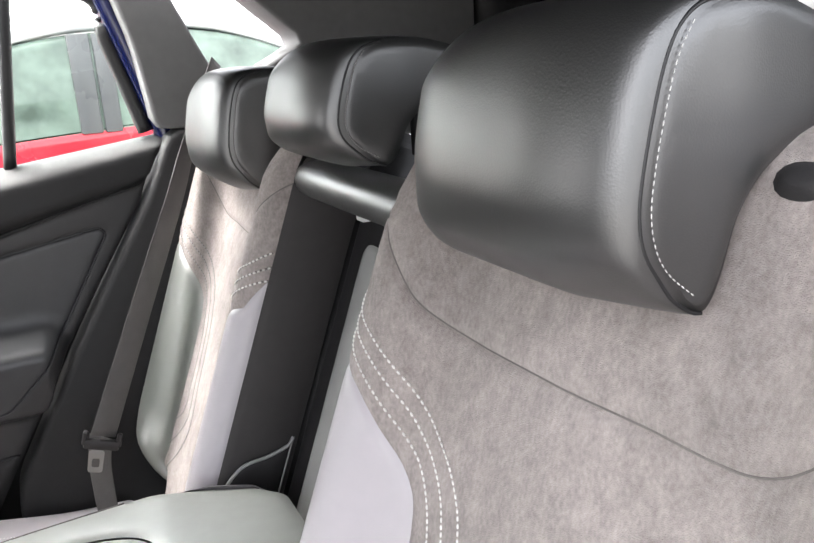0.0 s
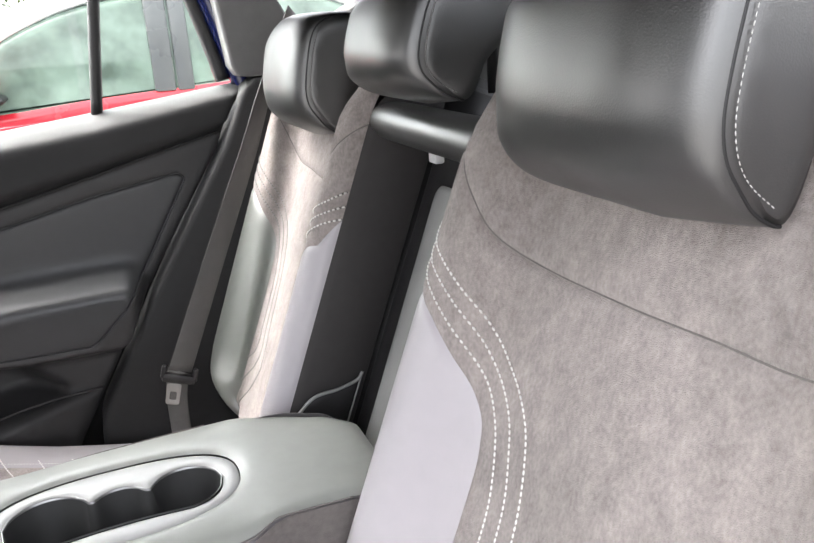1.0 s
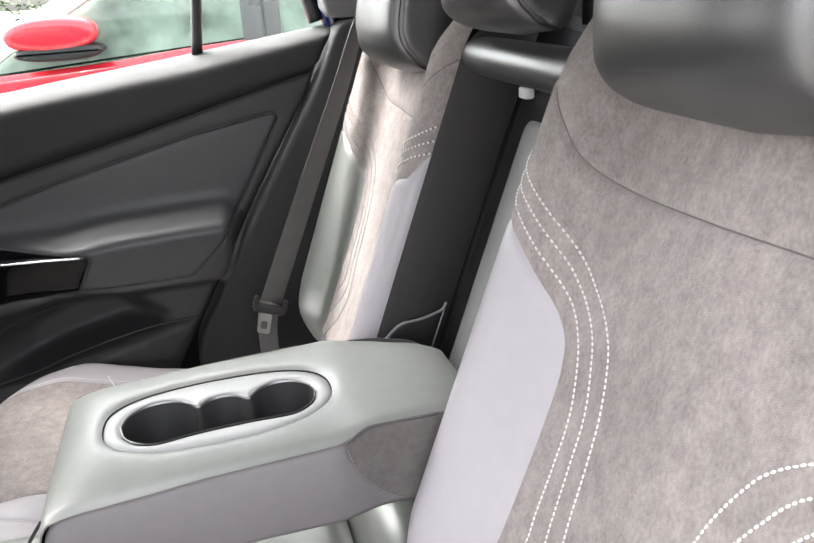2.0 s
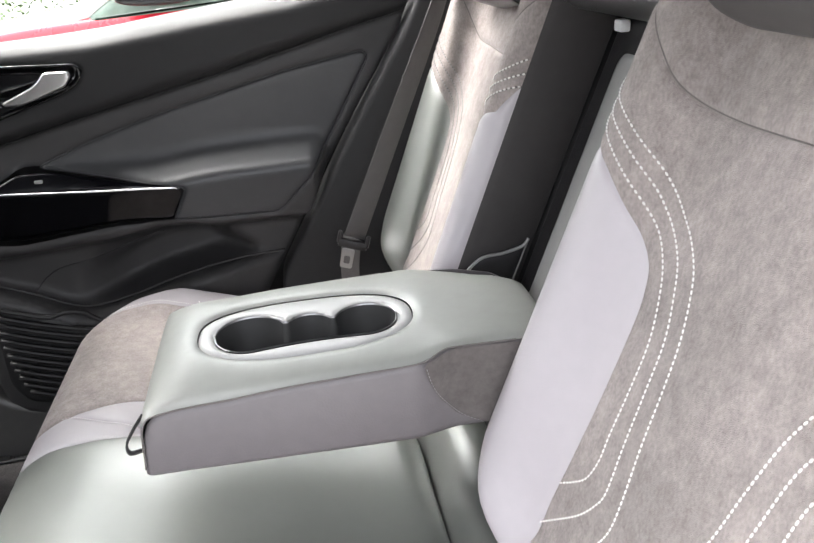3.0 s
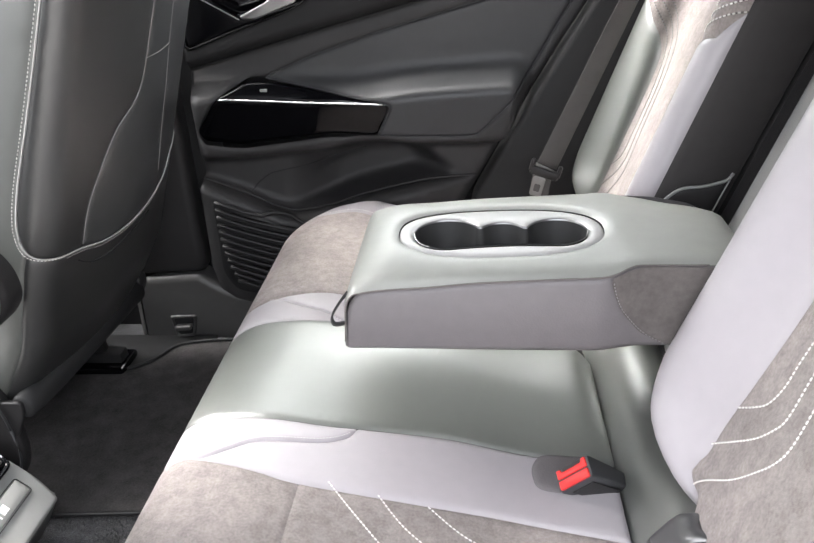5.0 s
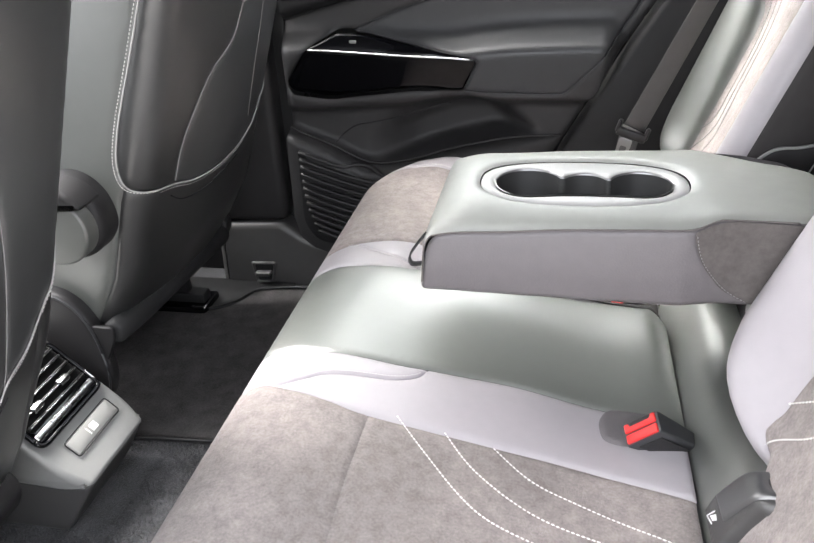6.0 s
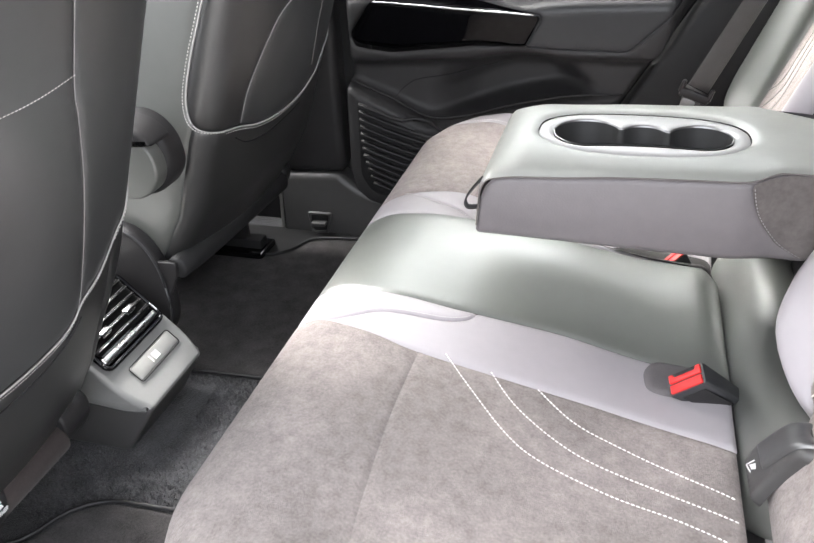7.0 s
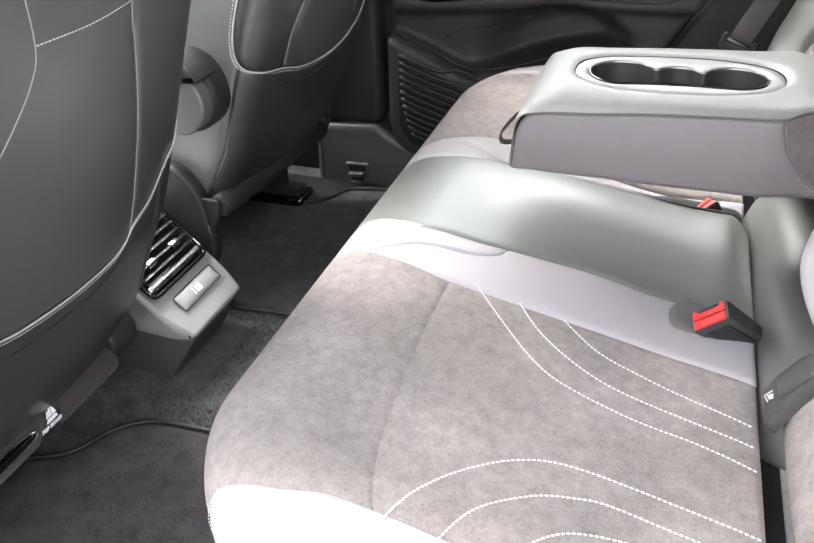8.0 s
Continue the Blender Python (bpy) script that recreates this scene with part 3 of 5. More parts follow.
FOLD = spline([(-0.068, -0.2165), (-0.068, -0.342), (-0.06, -0.472), (-0.051, -0.592)], 8)
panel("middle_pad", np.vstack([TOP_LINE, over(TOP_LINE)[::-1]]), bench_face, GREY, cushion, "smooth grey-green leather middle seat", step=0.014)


def crossing(line, p):
    return (p, float(np.interp(p, line[:, 0], line[:, 1])))


def clip(line, lo, hi):
    keep = line[(line[:, 0] > lo) & (line[:, 0] < hi)]
    return np.vstack([[crossing(line, lo)], keep, [crossing(line, hi)]])


for flip in (False, True):
    m = over if flip else (lambda q: q)
    front = np.vstack([clip(LOW_LINE, -0.5, -0.201), CUT[1:], clip(TOP_LINE, -0.5, -0.0165)[::-1]])
    panel("front_strip", m(front), bench_face, LIGHT, cushion, "pale vinyl strip over the front edge", step=0.010, groove=0.004, width=0.003)
    rear = np.vstack([CUT, clip(TOP_LINE, -0.0155, 0.318), clip(LOW_LINE, -0.2, 0.318)[::-1]])
    panel("side_strip", m(rear), bench_face, LIGHT, cushion, "pale lilac-white vinyl strip", step=0.010, groove=0.004, width=0.003)
    nose = np.vstack([clip(LOW_LINE, -0.5, -0.068), FOLD[1:-1], clip(OUT_LINE, -0.5, -0.051)[::-1]])
    panel("front_pad", m(nose), bench_face, SUEDE, cushion, "mottled grey suede front pad", step=0.011, groove=0.0034)
    seat = np.vstack([clip(LOW_LINE, -0.068, 0.316), clip(OUT_LINE, -0.051, 0.316)[::-1], FOLD[::-1][1:-1]])
    panel("seat_pad", m(seat), bench_face, SUEDE, cushion, "mottled grey suede seat pad", step=0.011, groove=0.0034)
    outer = np.vstack([OUT_LINE, [(0.316, -0.68), (0.0, -0.68), (-0.5, -0.68)]])
    panel("outer_strip", m(outer), bench_face, LIGHT, cushion, "pale vinyl outer edge", step=0.012)
    for row in ([(-0.036, -0.206), (0.006, -0.254), (0.056, -0.306), (0.097, -0.331), (0.17, -0.347), (0.243, -0.356), (0.311, -0.375)],
                [(0.023, -0.212), (0.066, -0.262), (0.135, -0.303), (0.225, -0.321), (0.309, -0.34)],
                [(0.082, -0.216), (0.13, -0.254), (0.193, -0.274), (0.308, -0.308)],
                [(-0.045, -0.61), (-0.007, -0.552), (0.031, -0.5), (0.076, -0.464), (0.126, -0.447), (0.205, -0.447), (0.311, -0.463)],
                [(0.02, -0.605), (0.053, -0.545), (0.094, -0.504), (0.132, -0.486), (0.182, -0.478), (0.311, -0.495)],
                [(0.075, -0.605), (0.12, -0.545), (0.16, -0.522), (0.22, -0.515), (0.311, -0.53)]):
        stitches("stitching", m(spline(row, 10)), bench_face, THREAD, cushion, label="white decorative stitching")
    stitches("seam_stitching", m(np.array(CUT)[2:-8] + np.array([0.0, 0.004])), bench_face, THREAD, cushion, pitch=0.004, long=0.0026, thick=0.0005)
    stitches("edge_stitching", m(OUT_LINE + np.array([0.0, -0.005])), bench_face, THREAD, cushion, pitch=0.005, long=0.003, thick=0.0005)
box("cushion_base", (-0.19, -0.63, 0.0), (0.36, 0.65, 0.2), 0.02, SHELL, cushion)


along_y = lambda u, v, w: (u, w, v)
middle = thing("middle_backrest", "folded-open middle of the rear backrest with grey leather rolls", "seat backrest")
# darker than the pad's GREY: the roll's shade is put into the colour
slab("lower_roll", ellipse(0.372, 0.262, 0.05, 0.075, turn=-0.36), along_y, -0.29, 0.24, 0.02, SIDE, middle, "leather roll behind the cushion, darkened for its shade")
slab("upper_roll", ellipse(0.575, 0.908, 0.045, 0.025, turn=-0.25), along_y, -0.15, 0.145, 0.012, DARK, middle, "black leather roll under the headrest")
back_plate = flipped(on(lambda a, b: lean(a, b, -0.058 + 0 * a)))
panel("recess_back", [(-0.14, 0.0), (0.14, 0.0), (0.14, 0.70), (-0.14, 0.70)], back_plate, SHELL, middle, "dark back of the armrest recess", step=0.05)
panel("recess_panel", rounded([(-0.13, 0.1), (0.078, 0.1), (0.085, 0.625), (-0.13, 0.625)], 0.02), back_plate, CONSOLE, middle, "grey plastic panel in the recess", step=0.03, lift=0.012)
box("latch", (0.600, 0.100, 0.857), (0.614, 0.122, 0.872), 0.003, WHITE, middle, "small white latch")
CAP = spline([(0.275, 0.034), (0.287, 0.03), (0.3, 0.024), (0.31, 0.017), (0.317, 0.007), (0.324, -0.009), (0.332, -0.022), (0.34, -0.033), (0.346, -0.038), (0.355, -0.040)], 6)
cap_face = lambda v, w: (lean(0.126 + 0 * v, v, w), np.tile(np.array([0.0, -1.0, 0.0]), (len(v), 1)))
panel("hinge_cap", np.vstack([CAP, [(0.15, -0.040), (0.15, 0.034)]]), cap_face, SHELL, middle, "dark moulded cap beside the hinge", step=0.012, groove=0.003)
p, n = cap_face(CAP[:, 0], CAP[:, 1])
tube("cap_edge", p + n * 0.001, 0.0022, CONSOLE, middle, "thin grey edge of the cap", sides=6)
p, n = cap_face(np.linspace(0.355, 0.2, 12), np.full(12, -0.040))
tube("cap_edge", p + n * 0.001, 0.0012, CONSOLE, middle, sides=6)

# ---- armrest ----
armrest = thing("armrest", "folded-down grey leather centre armrest with two cup holders", "armrest")
AY0, AY1 = -0.117, 0.132


def arm_top(x, y):
    x, y = np.asarray(x, float), np.asarray(y, float)
    c = np.clip(np.abs((y - 0.0075) / 0.1245), 0, 1)
    rim = np.interp(x, ARM_RIM[:, 0], ARM_RIM[:, 1])
    z = rim - 0.012 * smooth01((x - 0.30) / 0.12) * smooth01((y - 0.02) / 0.09) + (0.572 - rim) * (1 - c**3.2) * smooth01((x + 0.03) / 0.08)
    # below 0 the cover bends over the front edge and runs down
    g = np.clip(-x / 0.02, 0, math.pi / 2)
    down = np.clip(-x - 0.0314, 0, 1)
    z = z - 0.018 * (1 - np.cos(g)) - down
    return np.stack([np.where(x > 0, x, -0.0145 * np.sin(g) - 0.09 * down), y, z], -1)


ARM_RIM = spline([(-0.03, 0.535), (-0.012, 0.541), (0.0, 0.545), (0.03, 0.550), (0.085, 0.553), (0.147, 0.558), (0.227, 0.561), (0.285, 0.563), (0.313, 0.569), (0.336, 0.571), (0.45, 0.568)], 6)
arm_face = on(arm_top)
arm_loop = rounded([(-0.081, AY0), (0.285, AY0), (0.33, AY0 + 0.012), (0.45, AY0 + 0.012), (0.45, 0.035), (0.425, 0.085), (0.38, 0.108), (0.33, AY1 - 0.018), (0.285, AY1), (-0.081, AY1)], 0.012)
plan = even(rounded([(-0.011, AY0)] + [(0.285, AY0), (0.33, AY0 + 0.012), (0.45, AY0 + 0.012), (0.45, 0.035), (0.425, 0.085), (0.38, 0.108), (0.33, AY1 - 0.018), (0.285, AY1)] + [(-0.011, AY1)], 0.008), 0.006, True)
walls = []
for d, f in ((0.012, 0.0), (0.003, 0.03), (0.0, 0.1), (-0.001, 0.5), (0.0, 0.9), (0.003, 0.99), (0.006, 1.0)):
    q = offset_loop(plan, d)
    top_z = np.interp(q[:, 0], ARM_RIM[:, 0], ARM_RIM[:, 1]) - 0.004 - 40 * np.clip(0.012 - q[:, 0], 0, 1) ** 2
    low_z = np.interp(q[:, 0], [-0.02, 0.2, 0.36, 0.44], [0.464, 0.4585, 0.456, 0.472])
    x = q[:, 0] - 0.007 * (1 - f) * np.clip((0.03 - q[:, 0]) / 0.04, 0, 1)
    walls.append(np.stack([x, q[:, 1], low_z + (top_z - low_z) * f], 1))
skin(walls, MAUVE, "body", armrest, "mauve-grey grained leather side", caps=False)
bm = bmesh.new()
bm.faces.new([bm.verts.new(v) for v in walls[0]])
part("underside", bm, MAUVE, armrest)
OVAL = ellipse(0.173, -0.003, 0.128, 0.070, 64, power=2.5)
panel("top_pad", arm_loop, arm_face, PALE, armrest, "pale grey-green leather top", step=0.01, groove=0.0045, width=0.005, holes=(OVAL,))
for y, sy in ((AY0, -1), (AY1, 1)):
    line = np.array([(x, y - sy * (0.012 * smooth01((x - 0.29) / 0.035) - 0.0015)) for x in np.linspace(-0.070, 0.40 if sy < 0 else 0.28, 90)])
    p, n = arm_face(line[:, 0], line[:, 1])
    tube("piping", p - n * 0.0035, 0.0010, SEAMLINE, armrest, "dark sewn edge", sides=6)


def cup_outline(grow=0.0):
    cups = [(0.107, -0.006, 0.0435), (0.176, -0.008, 0.031), (0.243, -0.010, 0.0395)]
    out = []
    xs = np.linspace(0.0636 - grow, 0.2824 + grow, 61)
    for x in xs:
        out.append(max(math.sqrt(max((r + grow) ** 2 - (x - c) ** 2, 0)) for c, _, r in cups))
    up = [(x, -0.008 + h) for x, h in zip(xs, out)]
    # the side towards the open door runs almost straight from cup to cup
    flat = [max(h, float(np.interp(x, [0.107, 0.243], [0.0435, 0.0395]) - 0.004 * math.sin(math.pi * (x - 0.107) / 0.136)) + grow if 0.107 < x < 0.243 else 0) for x, h in zip(xs, out)]
    lo = [(x, -0.008 - h) for x, h in zip(xs, flat)]
    return np.array(up + lo[::-1][1:-1])


holder = part("cup_holder", bmesh.new(), RIM, armrest)
panel("rim", offset_loop(OVAL, 0.0008), arm_face, RIM, holder, "pale satin plastic oval rim", step=0.01, groove=0.003, width=0.003, holes=(cup_outline(),), lift=-0.0035)
wall = even(cup_outline(), 0.004, True)
rings = []
for d, dz in ((0.0, -0.0045), (0.0010, -0.0034), (0.0018, -0.0042), (0.0022, -0.0062), (0.006, -0.05), (0.012, -0.056)):
    q = offset_loop(wall, d)
    p, _ = arm_face(q[:, 0], q[:, 1])
    p[:, 2] = (p[:, 2] if dz > -0.01 else 0.566) + dz
    rings.append(p)
skin(rings[:4], DULL, "cup_lip", holder, "satin metal lip of the cups", caps=False)
skin(rings[3:], CUP, "cup_well", holder, "deep black plastic cups", caps=False)
bm = bmesh.new()
bm.faces.new([bm.verts.new((x, y, 0.508)) for x, y in wall])
part("cup_floor", bm, CUP, holder)
q = even(rounded([(0.292, 0.558), (0.298, 0.535), (0.308, 0.512), (0.33, 0.482), (0.36, 0.464), (0.40, 0.462), (0.44, 0.48), (0.44, 0.563), (0.336, 0.567), (0.313, 0.565)], 0.006), 0.006, True)
flap = lambda a, b: (np.stack([a, AY0 - 0.005 + 0.012 * smooth01((a - 0.29) / 0.045), b], -1), np.stack([0 * a, -1 + 0 * a, 0 * a], -1))
panel("hinge_cover", q, flap, CLOTH, armrest, "brown-grey cloth at the hinge", step=0.012, groove=0.002)
stitches("seam_stitching", spline([(0.295, 0.555), (0.301, 0.532), (0.311, 0.512), (0.333, 0.484), (0.36, 0.467)], 8), flap, GREYTHREAD, armrest, pitch=0.0045, long=0.003, thick=0.0005, lift=0.001)
ribbon("pull_strap", spline([(-0.010, -0.100, 0.535), (-0.020, -0.112, 0.525), (-0.027, -0.120, 0.514), (-0.024, -0.124, 0.506), (-0.013, -0.121, 0.505)], 8), (0.3, -0.5, 0.8), 0.005, 0.002, PIPE, armrest, "black pull strap")

# ---- belts and buckles ----


def buckle(place, across, facing, label):
    """A buckle that leans out of the seat gap; its red end looks up and forwards."""
    ob = thing("belt_buckle", label, "seat belt buckle", "belt buckles")
    y, z = Vector(across).normalized(), Vector(facing)
    z = (z - y * z.dot(y)).normalized()
    x = y.cross(z)
    m = Matrix((x, y, z)).transposed().to_4x4()
    m.translation = place
    rings = []
    for d, w, c in ((-0.095, 0.020, 0.010), (-0.05, 0.024, 0.0125), (-0.004, 0.0265, 0.0145), (0.0, 0.0255, 0.0135)):
        rings.append([m @ Vector((u, v, d)) for u, v in rounded([(-c, -w), (c, -w), (c, w), (-c, w)], 0.004)])
    skin(rings, INSERT, "housing", ob, "black plastic housing", sharp=50)
    box("release_button", (0.0012, -0.0225, -0.01), (0.0128, 0.0225, 0.0028), 0.0018, RED, ob, "red release button", turn=m)
    guide = [(-0.0128, -0.0225), (-0.0008, -0.0225), (-0.0008, 0.0225), (-0.0128, 0.0225), (-0.0128, 0.0165), (-0.0082, 0.0150), (-0.0082, -0.0150), (-0.0128, -0.0165)]
    slab("tongue_guide", even(rounded(guide, 0.0012, 3), 0.002, True), lambda u, v, w: m @ Vector((u, v, w)), -0.008, 0.0024, 0.001, RED, ob, "red guide round the slot", steps=2, sharp=50)
    box("slot", (-0.0135, -0.0140, -0.006), (-0.0086, 0.0140, 0.0006), 0.0008, PIPE, ob, turn=m)
    box("side_rib", (0.0138, -0.016, -0.07), (0.0156, 0.016, -0.012), 0.0008, SHELL, ob, turn=m)
    return ob


buckle((0.2565, -0.160, 0.3115), (0.702, -0.154, 0.693), (-0.74, -0.38, 0.54), "black belt buckle with a red button in the cushion gap")
buckle((0.243, 0.160, 0.296), (0.70, 0.45, 0.55), (-0.54, -0.12, 0.78), "black belt buckle with a red button under the armrest")
for flip in (False, True):
    pocket = thing("buckle_pocket", "grey felt pocket around the buckle", "seat pocket", "buckle pockets")
    q = rounded([(0.222, -0.090), (0.30, -0.090), (0.312, -0.15), (0.275, -0.152), (0.235, -0.160), (0.213, -0.155), (0.208, -0.12)], 0.014)
    # far lining is enlarged and darker, covering the pale strip under the armrest
    if flip:
        q = rounded([(0.09, 0.122), (0.31, 0.112), (0.318, 0.232), (0.2, 0.236), (0.10, 0.20)], 0.018)
    panel("lining", q, on(lambda a, b: bench(a, b) + np.array([0, 0, 0.004])), COVER if flip else MAUVE, pocket, step=0.012)

belt = thing("seat_belt", "dark grey seat belt hanging beside the far backrest", "seat belt")
strap_line = spline([(0.57, 0.625, 1.06), (0.503, 0.605, 0.93), (0.458, 0.59, 0.83), (0.376, 0.57, 0.66), (0.281, 0.553, 0.455)], 10)
turns = np.linspace(0, 1, len(strap_line))[:, None] ** 1.5
ribbon("webbing", strap_line, np.array([[0.55, 0.75, -0.2]]) * (1 - turns) + np.array([[0.9, 0.2, -0.4]]) * turns, 0.022, 0.0022, WEB, belt, "ribbed dark webbing")
GRIP = pose(0.277, 0.553, 0.442, 0, 16, -12)
box("tongue_grip", (-0.029, -0.007, -0.010), (0.029, 0.007, 0.008), 0.005, SHELL, belt, "black plastic grip", turn=GRIP)
for e in (-1, 1):
    box("grip_ear", (e * 0.0275 - 0.0045, -0.006, -0.004), (e * 0.0275 + 0.0045, 0.006, 0.022), 0.004, SHELL, belt, turn=GRIP)
outer = rounded([(-0.012, -0.042), (0.012, -0.042), (0.013, 0), (-0.013, 0)], 0.005)
hole = rounded([(-0.006, -0.032), (0.006, -0.032), (0.006, -0.016), (-0.006, -0.016)], 0.002)
tq = pose(0.268, 0.550, 0.434, 0, 14, -12)
tface = lambda a, b: (np.array([tq @ Vector((x, -0.001, z)) for x, z in zip(a, b)]), np.tile(np.array(tq.to_3x3() @ Vector((0, -1, 0))), (len(a), 1)))
panel("metal_tongue", outer, tface, DULL, belt, "bright metal tongue", step=0.01, groove=0.0005, width=0.001, edge=0.003, holes=(hole,))
ribbon("lower_webbing", spline([(0.279, 0.565, 0.45), (0.27, 0.57, 0.40), (0.268, 0.575, 0.33), (0.27, 0.58, 0.26)], 8), (0.75, -0.6, 0), 0.022, 0.002, WEB, belt)

isofix = thing("child_seat_anchor_cover", "dark plastic anchor cover between cushion and backrest", "anchor cover")
slot_face = flipped(on(lambda a, b: lean(a, b, 0.012 - 2.0 * np.clip(0.03 - b, 0, 1) ** 2 - 45.0 * np.clip(b - 0.088, 0, 1) ** 2)))
panel("frame", rounded([(-0.245, 0.0), (-0.245, 0.036), (-0.258, 0.078), (-0.279, 0.121), (-0.305, 0.142), (-0.348, 0.142), (-0.341, 0.127), (-0.324, 0.095), (-0.316, 0.057), (-0.313, 0.0)], 0.006), slot_face, TRIM, isofix, step=0.008, groove=0.012, width=0.003)
panel("lid", rounded([(-0.253, 0.034), (-0.265, 0.075), (-0.279, 0.109), (-0.289, 0.103), (-0.301, 0.104), (-0.318, 0.112), (-0.305, 0.074), (-0.294, 0.036)], 0.004), slot_face, DARKER, isofix, "hinged lid", step=0.008, lift=0.0035, groove=0.003, width=0.002)
# no hole is cut: a black sheet stands for the shade inside it
panel("opening_shade", rounded([(-0.283, 0.114), (-0.292, 0.124), (-0.326, 0.125), (-0.318, 0.117), (-0.301, 0.109), (-0.289, 0.108)], 0.003), slot_face, PIPE, isofix, step=0.008, lift=0.001, groove=0.0, width=0.002)
for k, loop in enumerate(([(-0.262, 0.010), (-0.264, 0.010), (-0.272, 0.027), (-0.270, 0.028)], [(-0.264, 0.010), (-0.281, 0.016), (-0.280, 0.018), (-0.264, 0.0122)], [(-0.268, 0.016), (-0.278, 0.019), (-0.284, 0.027), (-0.276, 0.028)])):
    panel("mark", loop, slot_face, WHITE, isofix, "small white pictogram", step=0.006, lift=0.001, groove=0.0, width=0.001, edge=0.002)

# ---- far rear door ----
DY = 0.705


RIDGE = spline([(-0.50, 0.592), (-0.392, 0.590), (-0.3, 0.584), (-0.2, 0.577), (-0.1, 0.5715), (-0.035, 0.567), (0.05, 0.568), (0.12, 0.577), (0.2, 0.592), (0.30, 0.62)], 6)
ARM_RIDGE = spline([(-0.50, 0.592), (-0.392, 0.590), (-0.3, 0.584), (-0.2, 0.577), (-0.1, 0.5735), (-0.06, 0.576), (-0.02, 0.582), (0.03, 0.586), (0.08, 0.588), (0.15, 0.590), (0.2, 0.591), (0.30, 0.592)], 6)
BELT_L = spline([(-0.5, 0.846), (-0.3, 0.855), (-0.14, 0.866), (-0.026, 0.88), (0.221, 0.910), (0.485, 0.945)], 8)
LIP = spline([(-0.48, 0.404), (-0.464, 0.398), (-0.414, 0.377), (-0.367, 0.357), (-0.315, 0.33), (-0.263, 0.318), (-0.18, 0.331), (-0.098, 0.356), (0.003, 0.378), (0.08, 0.386), (0.143, 0.389)], 6)


def door_depth(x, z):
    s = z - np.interp(x, ARM_RIDGE[:, 0], ARM_RIDGE[:, 1])
    above, below = 0.005 * np.logaddexp(0, s / 0.005), 0.005 * np.logaddexp(0, -s / 0.005)
    base = 0.488 - 0.02 * np.clip((-0.1 - x) / 0.3, 0, 1)
    arm = (1 - np.clip(above / 0.075, 0, 1)) ** 3.4 * smooth01((z - base + 0.035) / 0.03) * smooth01((0.265 - x) / 0.05) * smooth01((x + 0.50) / 0.06)
    h = arm * (0.060 - 0.10 * below)
    lip = np.interp(x, LIP[:, 0], LIP[:, 1])
    ceil = np.interp(x, [-0.46, -0.28, -0.1], [0.425, 0.43, 0.50])
    h = h - (0.003 + 0.062 * smooth01((x + 0.30) / 0.14)) * smooth01((z - lip) / 0.025) * smooth01((ceil + 0.01 - z) / 0.08) * smooth01((0.005 + 1.1 * np.clip(0.49 - z, 0, 0.1) - x) / 0.085) * smooth01((x + 0.47) / 0.08)
    line = 0.75 + 0.235 * x
    turn, edge = np.interp(x, [-0.5, -0.17, 0.0, 0.2, 0.5], [0.822, 0.826, 0.846, 0.868, 0.925]), np.interp(x, BELT_L[:, 0], BELT_L[:, 1])
    h = h + 0.022 * smooth01((z - line) / 0.02) - 0.06 * np.clip((z - turn) / (edge - turn), 0, 1.2) ** 1.7
    low = smooth01((lip + 0.012 - z) / 0.03) * smooth01((0.16 - x) / 0.2)
    h = h + 0.045 * low
    return h


door_surface = on(lambda x, z: np.stack([x, DY - door_depth(x, z), z + 0 * x], -1))
door = tagged(new("door_1"), "closed dark rear car door with piano black trim and storage pocket", "car door", kind="structure")
REAR = [(0.47, 0.9), (0.421, 0.825), (0.272, 0.598), (0.122, 0.341), (0.0, 0.14), (-0.06, 0.06)]
LINE_1 = spline([(-0.463, 0.641), (-0.213, 0.701), (0.046, 0.76), (0.335, 0.831), (0.43, 0.853)], 8)
upper = np.vstack([LINE_1, [(0.455, 0.9)], BELT_L[BELT_L[:, 0] > -0.47][::-1]])
recess_loop = rounded([(-0.455, 0.817), (-0.19, 0.806), (-0.179, 0.797), (-0.193, 0.772), (-0.225, 0.756), (-0.351, 0.718), (-0.455, 0.684)], 0.012)
panel("upper_panel", upper, door_surface, SOFT, door, "soft dark grey upper door panel", step=0.010, holes=(recess_loop,), groove=0.004)
INSERT_LOOP = rounded([(-0.306, 0.62), (-0.19, 0.662), (-0.064, 0.699), (0.187, 0.76), (0.342, 0.786), (0.354, 0.774), (0.256, 0.61), (0.225, 0.567), (0.145, 0.49), (-0.066, 0.494), (-0.03, 0.562)], 0.012)
TRIM_LOOP = rounded([(-0.035, 0.566), (-0.062, 0.497), (-0.17, 0.502), (-0.36, 0.481), (-0.445, 0.492), (-0.458, 0.512), (-0.40, 0.588), (-0.335, 0.620), (-0.28, 0.618)], 0.015)
lower = np.vstack([LINE_1[::-1], [(-0.472, 0.4), (-0.482, 0.2), (-0.47, 0.12), (-0.43, 0.085), (-0.3, 0.06)], np.array(REAR)[::-1][:-1], [(0.43, 0.85)]])
